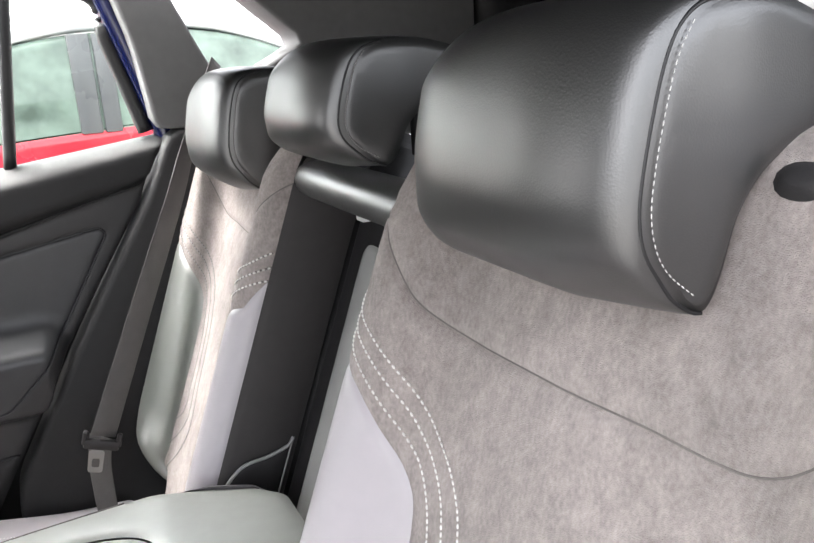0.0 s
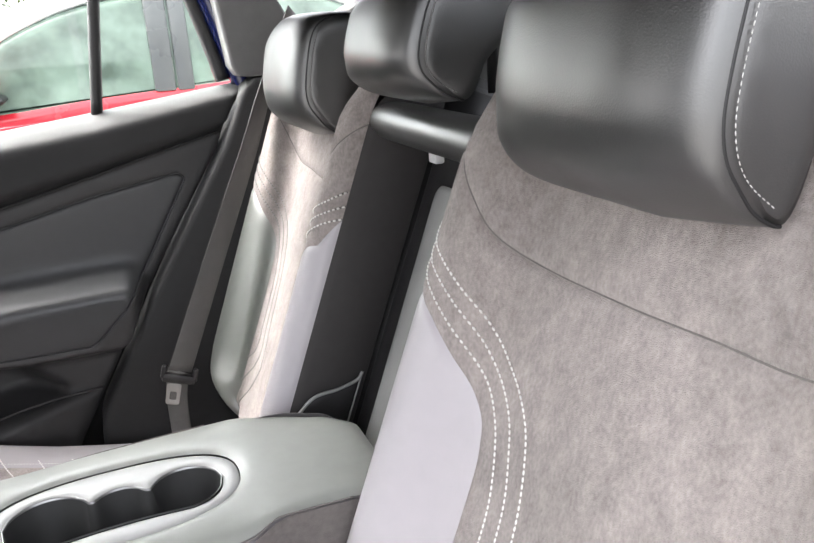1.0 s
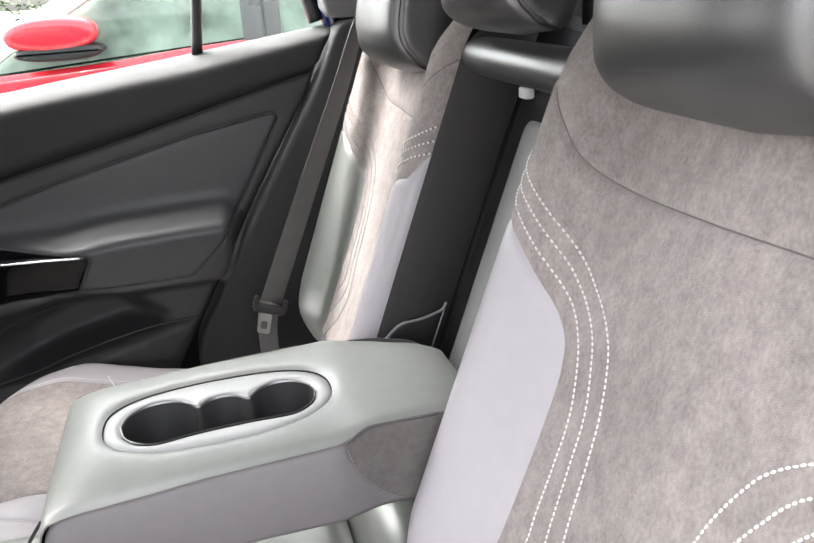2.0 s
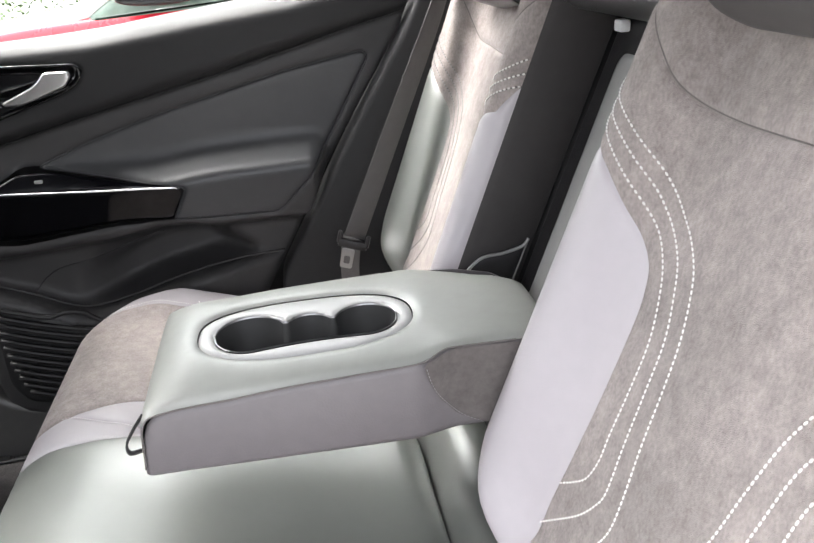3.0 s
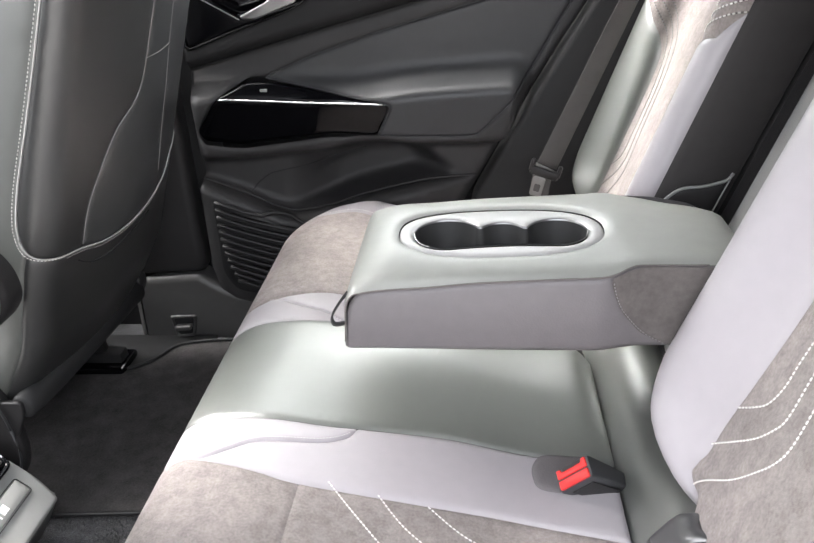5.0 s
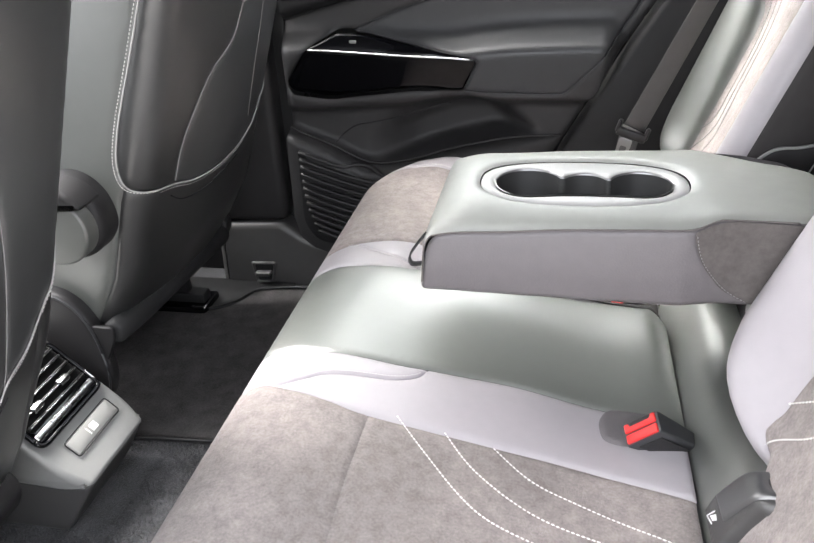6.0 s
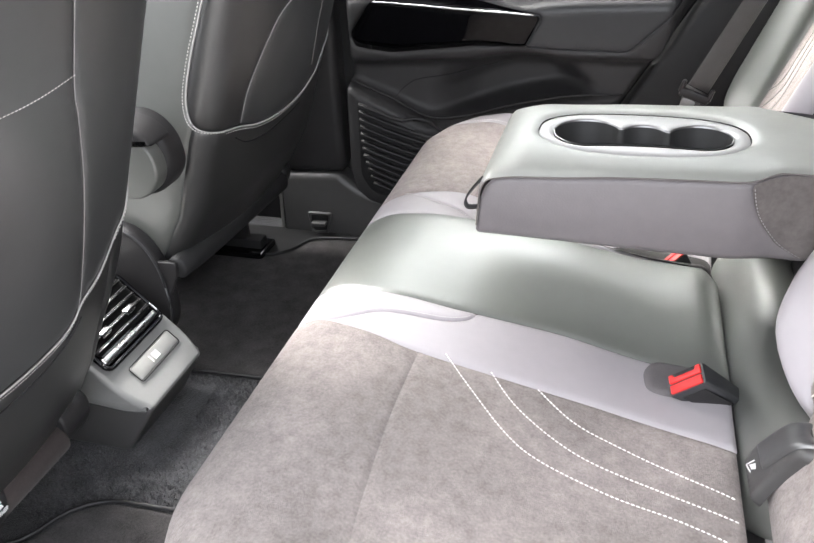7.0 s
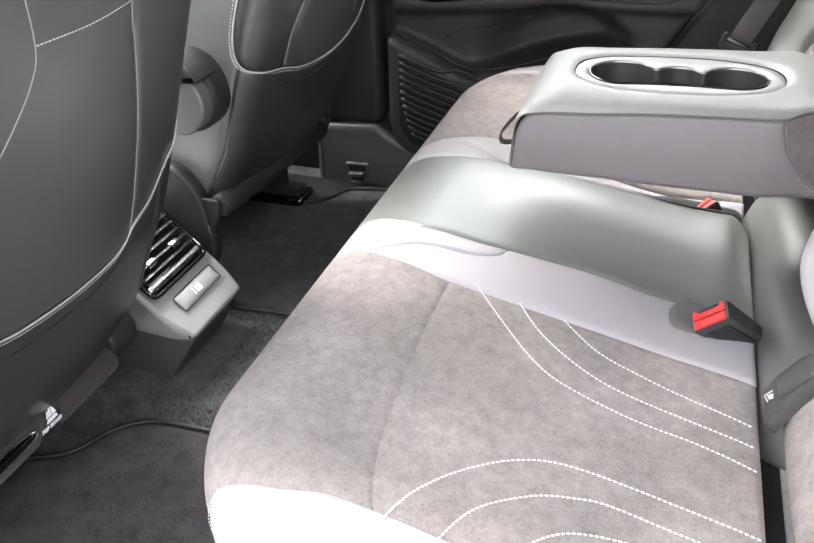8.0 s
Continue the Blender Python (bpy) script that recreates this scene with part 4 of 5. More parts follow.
panel("lower_panel", lower, door_surface, LOWER, door, "dark textured lower door panel", step=0.009, groove=0.004, holes=(offset_loop(INSERT_LOOP, 0.002), offset_loop(TRIM_LOOP, -0.004)))
panel("insert", INSERT_LOOP, door_surface, INSERT, door, "smooth dark grey vinyl insert with elbow rest", step=0.007, groove=0.004, width=0.003)


p, n = door_surface(LINE_1[:, 0], LINE_1[:, 1])
tube("panel_joint", p + n * 0.0002, 0.0017, PIPE, door, "dark joint between the panels", sides=6)
hem = even(INSERT_LOOP, 0.006, True)
p, n = door_surface(hem[:, 0], hem[:, 1])
tube("insert_edge", np.vstack([p, p[:1]]) - np.vstack([n, n[:1]]) * 0.0022, 0.0016, INSERT, door, "raised edge of the insert", sides=6)


def wedge(x, z):
    s = z - np.interp(x, RIDGE[:, 0], RIDGE[:, 1])
    above, below = 0.003 * np.logaddexp(0, s / 0.003), 0.003 * np.logaddexp(0, -s / 0.003)
    return np.stack([x, DY - 0.064 + 0.55 * above + 0.32 * below, z + 0 * x], -1)


trim_face = on(wedge)
panel("trim_panel", TRIM_LOOP, trim_face, PIANO, door, "glossy piano black trim", step=0.006, groove=0.002, width=0.003, edge=0.003)
bright = RIDGE[(RIDGE[:, 0] > -0.395) & (RIDGE[:, 0] < -0.038)] - np.array([0, 0.001])
p, n = trim_face(bright[:, 0], bright[:, 1])
tube("chrome_strip", p + n * 0.001, 0.0024, CHROME, door, "thin chrome strip", sides=6)
box("window_switch", (-0.318, 0.654, 0.592), (-0.283, 0.69, 0.608), 0.003, SHELL, door, "window switch")
box("switch_key", (-0.303, 0.650, 0.594), (-0.287, 0.67, 0.606), 0.002, CONSOLE, door, "grey switch key")
dish = (on(lambda x, z: np.stack([x, DY - door_depth(x, z) + 0.024 * smooth01((z - np.interp(x, [-0.42, -0.333, -0.2], [0.793, 0.742, 0.765])) / 0.03) * smooth01((0.815 - z) / 0.02) * smooth01((-0.185 - x) / 0.03), z + 0 * x], -1)))
panel("handle_recess", recess_loop, dish, PIANO, door, "piano black handle recess", step=0.007, groove=0.003)
# the gloss line on the black crease is added as a silver cord
p, n = dish(*spline([(-0.45, 0.812), (-0.42, 0.793), (-0.375, 0.766), (-0.333, 0.741)], 6).T)
tube("crease_glint", p + n * 0.001, 0.0012, SILVER, door, "thin silver cord for the glint on the crease", sides=6)
rim_p, rim_n = door_surface(*even(recess_loop, 0.008, True).T)
tube("recess_rim", np.vstack([rim_p, rim_p[:1]]) + rim_n[0] * 0.002, 0.003, PIANO, door, sides=6)
lever = even(rounded([(-0.244, 0.798), (-0.2, 0.798), (-0.197, 0.787), (-0.211, 0.770), (-0.296, 0.742), (-0.326, 0.743), (-0.328, 0.750), (-0.27, 0.774), (-0.254, 0.786)], 0.006), 0.004, True)
slab("handle", lever, lambda u, v, w: (u, w - 0.10 * (u + 0.33), v), 0.672, 0.686, 0.004, SILVER, door, "satin silver door handle", sharp=40)

# door pocket and its ribbed grille
pocket_loop = np.vstack([LIP[4:], [(0.142, 0.382), (0.12, 0.343), (0.06, 0.245), (0.0, 0.15), (-0.04, 0.095), (-0.2, 0.075), (-0.38, 0.085), (-0.44, 0.105), (-0.47, 0.14), (-0.48, 0.19)]])
panel("pocket", pocket_loop, door_surface, LOWER, door, "dark storage pocket", step=0.012, lift=0.008, groove=0.007, width=0.008)
p, n = door_surface(LIP[4:, 0], LIP[4:, 1])
tube("pocket_edge", p + n * 0.0035, 0.0028, LOWER, door, "rounded pocket edge", sides=8)
# black sheet laid on the pocket paints the dark gaps between slats
panel("grille_shade", rounded([(-0.447, 0.372), (-0.36, 0.328), (-0.29, 0.293), (-0.12, 0.262), (-0.12, 0.14), (-0.36, 0.122), (-0.425, 0.135), (-0.452, 0.18)], 0.02), door_surface, PIPE, door, "flat black sheet for the shade between the slats", step=0.014, lift=0.013, groove=0.002)
for k in range(13):
    z0 = 0.360 - k * 0.0178
    x0 = -0.443 + 0.0005 * max(k - 4, 0) ** 2
    line = np.array([(x, z0 - 0.40 * (x - x0) + 0.5 * (x - x0) ** 2) for x in np.linspace(x0, -0.13, 16)])
    line = line[line[:, 1] > 0.135]
    if len(line) < 3:
        continue
    p, n = door_surface(line[:, 0], line[:, 1])
    tube("slat", p + n * 0.0165, 0.0050, SHELL, door, sides=8)
line = spline([(-0.371, 0.363), (-0.345, 0.388), (-0.308, 0.407), (-0.207, 0.422), (-0.107, 0.442)], 8)
p, n = door_surface(line[:, 0], line[:, 1])
tube("pocket_seam", p, 0.0015, PIPE, door, sides=6)
# window frame, bar and panes
for name, pts, r in (("window_frame", [(-0.55, 0.735, 0.87), (-0.50, 0.735, 1.19), (0.1, 0.735, 1.215), (0.375, 0.735, 1.19), (0.41, 0.735, 1.10), (0.452, 0.735, 0.945)], 0.014), ("window_bar", [(0.220, 0.735, 0.90), (0.262, 0.735, 1.2)], 0.0105)):
    tube(name, spline(pts, 8), r, PIPE, door, "black window seal" if r > 0.012 else "black upright bar")
for x0, x1, z0, z1 in ((-0.52, 0.2, 0.86, 0.9), (0.215, 0.44, 0.9, 0.93)):
    bm = bmesh.new()
    ring = [(x0, z0), (x1, z1), (x1 - (0.06 if x1 > 0.3 else 0.0), 1.2), (x0 + (0.02 if x0 < 0 else 0), 1.2)]
    fr = [bm.verts.new((x, 0.733, z)) for x, z in ring]
    bk = [bm.verts.new((x, 0.737, z)) for x, z in ring]
    bm.faces.new(fr), bm.faces.new(bk[::-1])
    for i in range(4):
        bm.faces.new((fr[i], bk[i], bk[(i + 1) % 4], fr[(i + 1) % 4]))
    bmesh.ops.recalc_face_normals(bm, faces=bm.faces[:])
    part("pane", bm, GLASS, door, "clear window glass", smooth=False).visible_shadow = False
# black backing, added against slivers of skin and daylight in the gaps
box("core", (-0.54, 0.772, -0.1), (0.47, 0.79, 0.84), 0.01, PIPE, door, "black backing added to close gaps in the door")
box("rear_core", (0.30, 0.752, 0.55), (0.475, 0.79, 0.905), 0.008, PIPE, door)
box("outer_skin", (-0.52, 0.79, -0.1), (0.45, 0.82, 0.83), 0.012, BLUE, door, "blue painted outer door")

# ---- pillars and trim ----


def wall_piece(name, pts, y0, y1, r, mat, label, category="trim"):
    loop = even(rounded(pts, r, 6), 0.02, True)
    ob = slab(name, loop, along_y, y0, y1, min(r * 0.4, 0.012), mat)
    return tagged(ob, label, category, kind="structure")


wall_piece("trim", [(0.12, 0.16), (0.47, 0.16), (0.62, 0.5), (0.66, 0.95), (0.48, 0.95), (0.43, 0.84), (0.28, 0.6), (0.13, 0.34)], 0.655, 0.74, 0.03, SOFT, "dark plastic lining between door and rear seat")
wall_piece("trim", [(0.46, 0.95), (0.66, 0.95), (0.60, 1.02), (0.567, 1.055), (0.515, 1.167), (0.50, 1.21), (0.41, 1.21), (0.44, 1.1)], 0.66, 0.75, 0.02, PILLAR, "grey cloth pillar beside the rear quarter window")
wall_piece("trim", [(0.60, 1.02), (0.66, 0.9), (1.1, 0.9), (1.1, 1.2), (0.60, 1.2), (0.64, 1.166), (0.735, 1.087)], 0.62, 0.72, 0.02, PILLAR, "grey-brown lining behind the quarter window")
wall_piece("trim", [(0.60, 1.02), (0.735, 1.087), (0.72, 1.06), (0.66, 0.95)], 0.64, 0.70, 0.01, PILLAR, "grey lining under the quarter window")
tube_ob = tube("trim", spline([(0.487, 0.728, 0.93), (0.455, 0.728, 1.04), (0.405, 0.728, 1.2)], 8), 0.02, BLUE)
tagged(tube_ob, "blue painted edge of the car body", "trim", kind="structure")
pillar = tagged(new("pillar"), "dark plastic centre pillar lining with a belt slot cover", "pillar", kind="structure")
slab("upper_cover", even(rounded([(-0.50, 0.175), (-0.69, 0.168), (-0.60, 0.52), (-0.55, 1.2), (-0.49, 1.2)], 0.02), 0.02, True), along_y, 0.66, 0.74, 0.02, SHELL, pillar)
slab("lower_cover", even(rounded([(-0.515, 0.174), (-0.69, 0.165), (-0.70, -0.02), (-0.2, -0.02), (-0.27, 0.085), (-0.36, 0.103), (-0.423, 0.119), (-0.463, 0.136), (-0.495, 0.158)], 0.008), 0.01, True), along_y, 0.655, 0.75, 0.02, TRIM, pillar, "dark grained lower cover")
# black filler that stops daylight showing between pillar and door
box("door_seal", (-0.53, 0.712, 0.08), (-0.435, 0.75, 1.0), 0.006, PIPE, pillar, "black filler added in the gap beside the door")
box("floor_cover", (-1.1, 0.40, -0.002), (-0.50, 0.66, 0.006), 0.002, PIPE, pillar, "black floor cover under the seat rail")
wall_at = lambda d: (lambda a, b: (np.stack([a, 0.655 - d + 0 * a, b], -1), np.tile(np.array([0.0, -1.0, 0.0]), (len(a), 1))))
HOOK = [(-0.612, 0.064), (-0.542, 0.066), (-0.556, 0.004), (-0.603, 0.0)]
HOOK_IN = [(-0.602, 0.055), (-0.552, 0.057), (-0.562, 0.013), (-0.597, 0.010)]
panel("hook_frame", rounded(HOOK, 0.008), wall_at(0.009), TRIM, pillar, "moulded frame of the foot hook", step=0.01, groove=0.008, width=0.004, edge=0.003, holes=(rounded(HOOK_IN, 0.005),))
# black plate makes the shallow hook look deep; its shade is painted
panel("hook_shade", rounded([(x * 1.0, z) for x, z in HOOK_IN], 0.005), wall_at(0.002), PIPE, pillar, "black sheet for the shade in the shallow hook", step=0.01, groove=0.0, width=0.002)
slab("hook_ledge", even(rounded([(-0.599, 0.040), (-0.555, 0.042), (-0.560, 0.030), (-0.596, 0.028)], 0.004), 0.004, True), along_y, 0.636, 0.655, 0.004, TRIM, pillar, "ledge in the hook")

# ---- front seats ----


ROLL_X, ROLL_Z = -0.607, 0.161


def front_seat(yin, yout, dz, label, seams, flare=0.10, pinch=0.0):
    """A front seat from behind; yin: its side by the console, yout: its side by the door; dz: how high it is set."""
    s = 1 if yout > yin else -1
    wide = abs(yout - yin)
    seat = thing("front_seat", label, "car seat", "front seats")
    r = 0.05

    def place(a, z):
        # a runs from the inner side round the back to the outer side
        rear = -0.478 + 0.35 * (z - 0.45) - 0.25 * np.clip(0.25 - (z - dz), 0, 1)
        mid = np.clip(a, r, wide - r)
        crown = -0.035 * np.abs((mid - wide / 2) / (wide / 2)) ** 2.2
        k = np.maximum(r - a, a - (wide - r)) / r
        g = np.clip(k, 0, math.pi / 2)
        x = rear + crown - r * (1 - np.cos(g)) - np.clip(k - math.pi / 2, 0, None) * r
        y = np.where(a < r, r - r * np.sin(g), np.where(a > wide - r, wide - r + r * np.sin(g), a))
        y = np.where((a >= r) & (a <= wide - r), a, y)
        taper = flare * (np.clip(z - 0.55, 0, 1) if flare > 0 else z - 0.55) * (y / wide - 0.5) - pinch * smooth01((0.42 - z) / 0.2) * (1 - y / wide)
        return np.stack([x, yin + s * (y - taper), z + 0 * x], -1)

    face = on(place) if s > 0 else flipped(on(place))
    W = wide
    lift = lambda line: spline([(a, z + dz) for a, z in line], 8)
    # the corner seam, the seam across below, and the seams up the back
    corner, across, rise, cross, outer = [lift(line) for line in seams]
    fork = rise[-1, 0]
    z0 = dz
    low = corner[-1:]
    if s > 0:
        k = int(np.argmax((corner[:, 0] > -0.02) & (corner[:, 1] < 0.45 + z0)))
        low, bend = corner[k:], corner[k]
        edge_line = [(-0.02, 0.15 + z0), (bend[0] - 0.004, bend[1] - 0.03)]
    inner = np.vstack([[(-0.2, 0.9 + z0), (-0.2, 0.17 + z0)], edge_line, corner[:k + 1][::-1]]) if s > 0 else np.vstack([[(-0.2, 0.9 + z0), (-0.2, 0.17 + z0), (-0.02, 0.15 + z0), (0.03, 0.15 + z0), (corner[-1, 0] - 0.005, corner[-1, 1] - 0.012)], corner[::-1]])
    # far side is greyed rather than black: light falling there is in the colour
    panel("inner_side", inner, face, SIDE if s > 0 else DARK, seat, "leather side of the seat, greyed for the light on it" if s > 0 else "black leather side of the seat", step=0.02)
    low_at = lambda a: (a, float(np.interp(a, across[:, 0], across[:, 1])))
    strip = np.vstack([corner, across[(across[:, 0] > corner[-1, 0] + 0.001) & (across[:, 0] < fork - 0.001)], rise[::-1]])
    # darker far strip, paler near strip: how light falls is put into the tone
    panel("side_strip", strip, face, DARK if s > 0 else DARKER, seat, "black side strip toned for the light on each seat", step=0.015)
    mid = np.vstack([rise, across[across[:, 0] > fork + 0.001], [(W + 0.1, 0.55 + z0), (W + 0.1, 0.9 + z0)]])
    panel("back_panel", mid, face, DARKER, seat, "smooth black back panel", step=0.018)
    under = np.vstack([across[::-1], low[::-1][1:] if s > 0 else low[:0], edge_line[::-1] if s > 0 else [(0.03, 0.15 + z0)], [ (W * 0.5, 0.14 + z0), (W - 0.03, 0.15 + z0), (W + 0.1, 0.2 + z0), (W + 0.1, 0.54 + z0)]])
    # DARK instead of DARKER: shade low on the seat is put into the colour
    panel("lower_panel", under, face, DARK, seat, "lower cover in a deeper black for the shade on it", step=0.018)
    stitches("stitching", corner + np.array([-0.006, 0.0]), face, THREAD, seat, pitch=0.0055, long=0.0035, thick=0.0008, lift=0.001)
    stitches("stitching", across - np.array([0, 0.006]), face, THREAD, seat, pitch=0.0045, long=0.003, thick=0.0005)
    line = np.vstack([corner, across[1:]])
    p, n = face(line[:, 0], line[:, 1])
    tube("piping", p + n * 0.0008, 0.0012, SILKTHREAD, seat, "thin pale seam", sides=6)
    p, n = face(*lift([(fork - 0.01, 0.374), (fork + 0.03, 0.352), (fork + 0.1, 0.343), (fork + 0.2, 0.348), (fork + 0.25, 0.352)]).T)
    tube("slit", p + n * 0.0002, 0.0012, PIPE, seat, sides=6)
    stitches("stitching", cross, face, THREAD, seat, pitch=0.005, long=0.0035, thick=0.0007)
    p, n = face(*rise.T)
    tube("seam", p - n * 0.0011, 0.0008, GREYTHREAD, seat, "fine grey seam", sides=6)
    p, n = face(*outer.T)
    tube("piping", p - n * 0.0002, 0.0009, GREYTHREAD, seat, "fine grey seam", sides=6)
    rings = []
    for z in np.linspace(0.15, 0.96, 22):
        a = np.linspace(-0.2, W + 0.2, 60)
        q = place(a, np.full(60, z + dz))
        shrink = 1 - 0.25 * smooth01((z - 0.86) / 0.1) ** 2
        q[:, 1] = (q[:, 1] - (yin + yout) / 2) * shrink * 0.955 + (yin + yout) / 2
        q[:, 0] -= 0.016
        rings.append(q)
    skin(rings, DARK, "backrest", seat, "black leather backrest")
    yc, ya, yb = (yin + yout) / 2, min(yin, yout), max(yin, yout)
    slab("headrest", ellipse(-0.36, 1.06 + dz, 0.05, 0.09, turn=-0.25), along_y, yc - 0.13, yc + 0.13, 0.04, DARK, seat)
    slab("seat_cushion", even(rounded([(-0.66, 0.14 + dz), (-0.66, 0.30 + dz), (-1.08, 0.34 + dz), (-1.12, 0.28 + dz), (-1.10, 0.16 + dz)], 0.05), 0.03, True), along_y, ya + 0.02, yb - 0.02, 0.03, DARK, seat)
    rz = ROLL_Z if s < 0 else 0.234
    rx = ROLL_X if s < 0 else -0.588
    if s < 0:
        slab("lower_roll", ellipse(rx, rz, 0.026, 0.026, 36, power=2.0), along_y, ya + 0.07, yb - 0.17, 0.008, ROLL, seat, "padded lower edge")
    else:
        # the roll thins out and drops where it meets the hinge cover
        rings = []
        for y, r0, dx, drop in ((0.058, 0.004, -0.014, -0.006), (0.058, 0.017, -0.014, -0.006), (0.063, 0.021, -0.012, -0.006), (0.11, 0.023, -0.008, -0.006), (0.16, 0.024, -0.006, -0.005), (0.3, 0.025, -0.003, -0.003), (0.47, 0.026, 0.0, 0.0), (0.478, 0.019, 0.0, 0.0)):
            rings.append([(x, y, z) for x, z in ellipse(rx + dx, rz - drop, r0, r0 * 1.05, 28, power=2.0)])
        skin(rings, SOFT, "lower_roll", seat, "padded lower edge")
        slab("end_plate", even(rounded([(-0.645, 0.256), (-0.594, 0.256), (-0.596, 0.232), (-0.620, 0.185), (-0.634, 0.180), (-0.648, 0.21)], 0.008), 0.004, True), along_y, 0.050, 0.060, 0.003, SHELL, seat, "dark tapered end plate")
    ends = ((yin - 0.175, yin - 0.115, 0.028, 0.044),) if s < 0 else ((yout - 0.135, yout - 0.10, 0.029, 0.036),)
    for y0, y1, a, b in ends:
        slab("roll_bracket", ellipse(rx - 0.008, rz + 0.010, a, b, 32, turn=-0.5), along_y, y0, y1, 0.006, SHELL, seat, "dark plastic bracket")
    for q in (yin + s * 0.10, yout - s * 0.07):
        box("rail", (-1.1, q - 0.02, 0.0), (-0.68 if s > 0 and q > 0.4 else -0.86, q + 0.02, 0.045), 0.006, PIPE, seat, "black seat rail")
        if s > 0 and q > 0.4:
            box("rail_cover", (-0.95, q - 0.045, 0.0), (-0.67, q + 0.045, 0.022), 0.009, PIANO, seat, "glossy black rail end")
        box("foot", (-0.98, q - 0.012, 0.04), (-0.72 if s > 0 and q > 0.4 else -0.88, q + 0.012, 0.16 + dz), 0.006, SHELL, seat)
    return seat, face


W1, W2 = 0.562, 0.528
NEAR_SEAMS = ([(0.0, 0.90), (0.0, 0.6), (0.01, 0.52), (0.03, 0.48), (0.067, 0.446)],
              [(0.067, 0.446), (0.10, 0.417), (0.144, 0.400), (0.16, 0.382), (0.19, 0.371), (0.263, 0.369), (0.328, 0.373), (0.386, 0.38), (W1 - 0.1, 0.40), (W1 - 0.06, 0.42), (W1 - 0.02, 0.46), (W1 + 0.02, 0.50)],
              [(0.19, 0.90), (0.183, 0.71), (0.172, 0.66), (0.157, 0.59), (0.149, 0.52), (0.147, 0.44), (0.15, 0.392)],
              [(0.183, 0.71), (0.25, 0.703), (0.328, 0.703)],
              [(0.37, 0.90), (0.345, 0.78), (0.328, 0.703), (0.334, 0.67), (0.36, 0.63), (0.40, 0.58), (0.45, 0.50), (0.475, 0.46)])
FAR_SEAMS = ([(-0.018, 0.90), (-0.023, 0.75), (-0.03, 0.62), (-0.037, 0.52), (-0.032, 0.455), (-0.008, 0.415), (0.05, 0.398)],
             [(0.05, 0.398), (0.09, 0.392), (0.15, 0.376), (0.235, 0.368), (0.33, 0.372), (W2 - 0.13, 0.386), (W2 - 0.10, 0.392), (W2 - 0.06, 0.42), (W2 - 0.02, 0.46), (W2 + 0.02, 0.50)],
             [(0.25, 0.90), (0.24, 0.72), (0.225, 0.61), (0.155, 0.56), (0.115, 0.50), (0.095, 0.45), (0.09, 0.396)],
             [(0.235, 0.655), (0.29, 0.655), (0.34, 0.66)],
             [(0.325, 0.90), (0.335, 0.72), (0.34, 0.66), (0.35, 0.60), (0.36, 0.50), (0.375, 0.42)])
near_seat, near_seat_face = front_seat(-0.128, -0.69, 0.0, "black leather front seat seen from behind with pale seams", NEAR_SEAMS, -0.12, 0.045)
far_seat, far_seat_face = front_seat(0.072, 0.60, 0.088, "black leather front seat beside the centre pillar", FAR_SEAMS)
slab("recliner_knob", ellipse(-0.608, 0.468, 0.066, 0.070, 48, 0.0, 2.0), along_y, 0.026, 0.10, 0.016, SHELL, far_seat, "black plastic recliner housing")
slab("recliner_disc", ellipse(-0.607, 0.463, 0.057, 0.057, 48, 0.0, 2.0), along_y, -0.002, 0.04, 0.005, SIDE, far_seat, "grey recliner disc")
split = [(-0.608 + 0.067 * math.cos(g), 0.468 + 0.070 * math.sin(g)) for g in np.linspace(radians(28), radians(156), 24)]
slab("recliner_cap", even(rounded(split, 0.003), 0.004, True), along_y, -0.005, 0.06, 0.010, SHELL, far_seat, "dark cap over the recliner")
hoop = ellipse(-0.715, 0.195, 0.091, 0.124, 40, 0.1, 2.4)
tube("cover_rim", [(x, 0.046, z) for x, z in np.vstack([hoop, hoop[:1]])], 0.0022, INSERT, far_seat, "light rim of the hinge cover", sides=6)
slab("hinge_cover", even(ellipse(-0.715, 0.195, 0.095, 0.128, 40, 0.1, 2.4), 0.01, True), along_y, 0.045, 0.08, 0.012, SHELL, far_seat, "dark plastic hinge cover")
# printed tag on the roll
roll_at = lambda r: (lambda y, v: (np.stack([ROLL_X + r * np.cos(v / r), y, ROLL_Z + r * np.sin(v / r)], -1), np.stack([np.cos(v / r), 0 * y, np.sin(v / r)], -1)))
panel("tag", [(-0.448, 0.034), (-0.414, 0.034), (-0.440, -0.022), (-0.484, -0.022)], roll_at(0.0272), PIPE, near_seat, "black cloth tag with white print", step=0.006, groove=0.002, width=0.002)


def wrapped(bm_or_mesh, radius, y0, angle):
    """Bends a flat print (across, up, out) round the roll."""
    for v in (bm_or_mesh.verts if isinstance(bm_or_mesh, bmesh.types.BMesh) else bm_or_mesh.vertices):
        v.co.x, v.co.y = 0.68 * v.co.x + 0.42 * v.co.y, 0.74 * v.co.y
        g = angle + v.co.y / radius
        d = radius + v.co.z
        v.co = Vector((ROLL_X + d * math.cos(g), y0 + v.co.x, ROLL_Z + d * math.sin(g)))


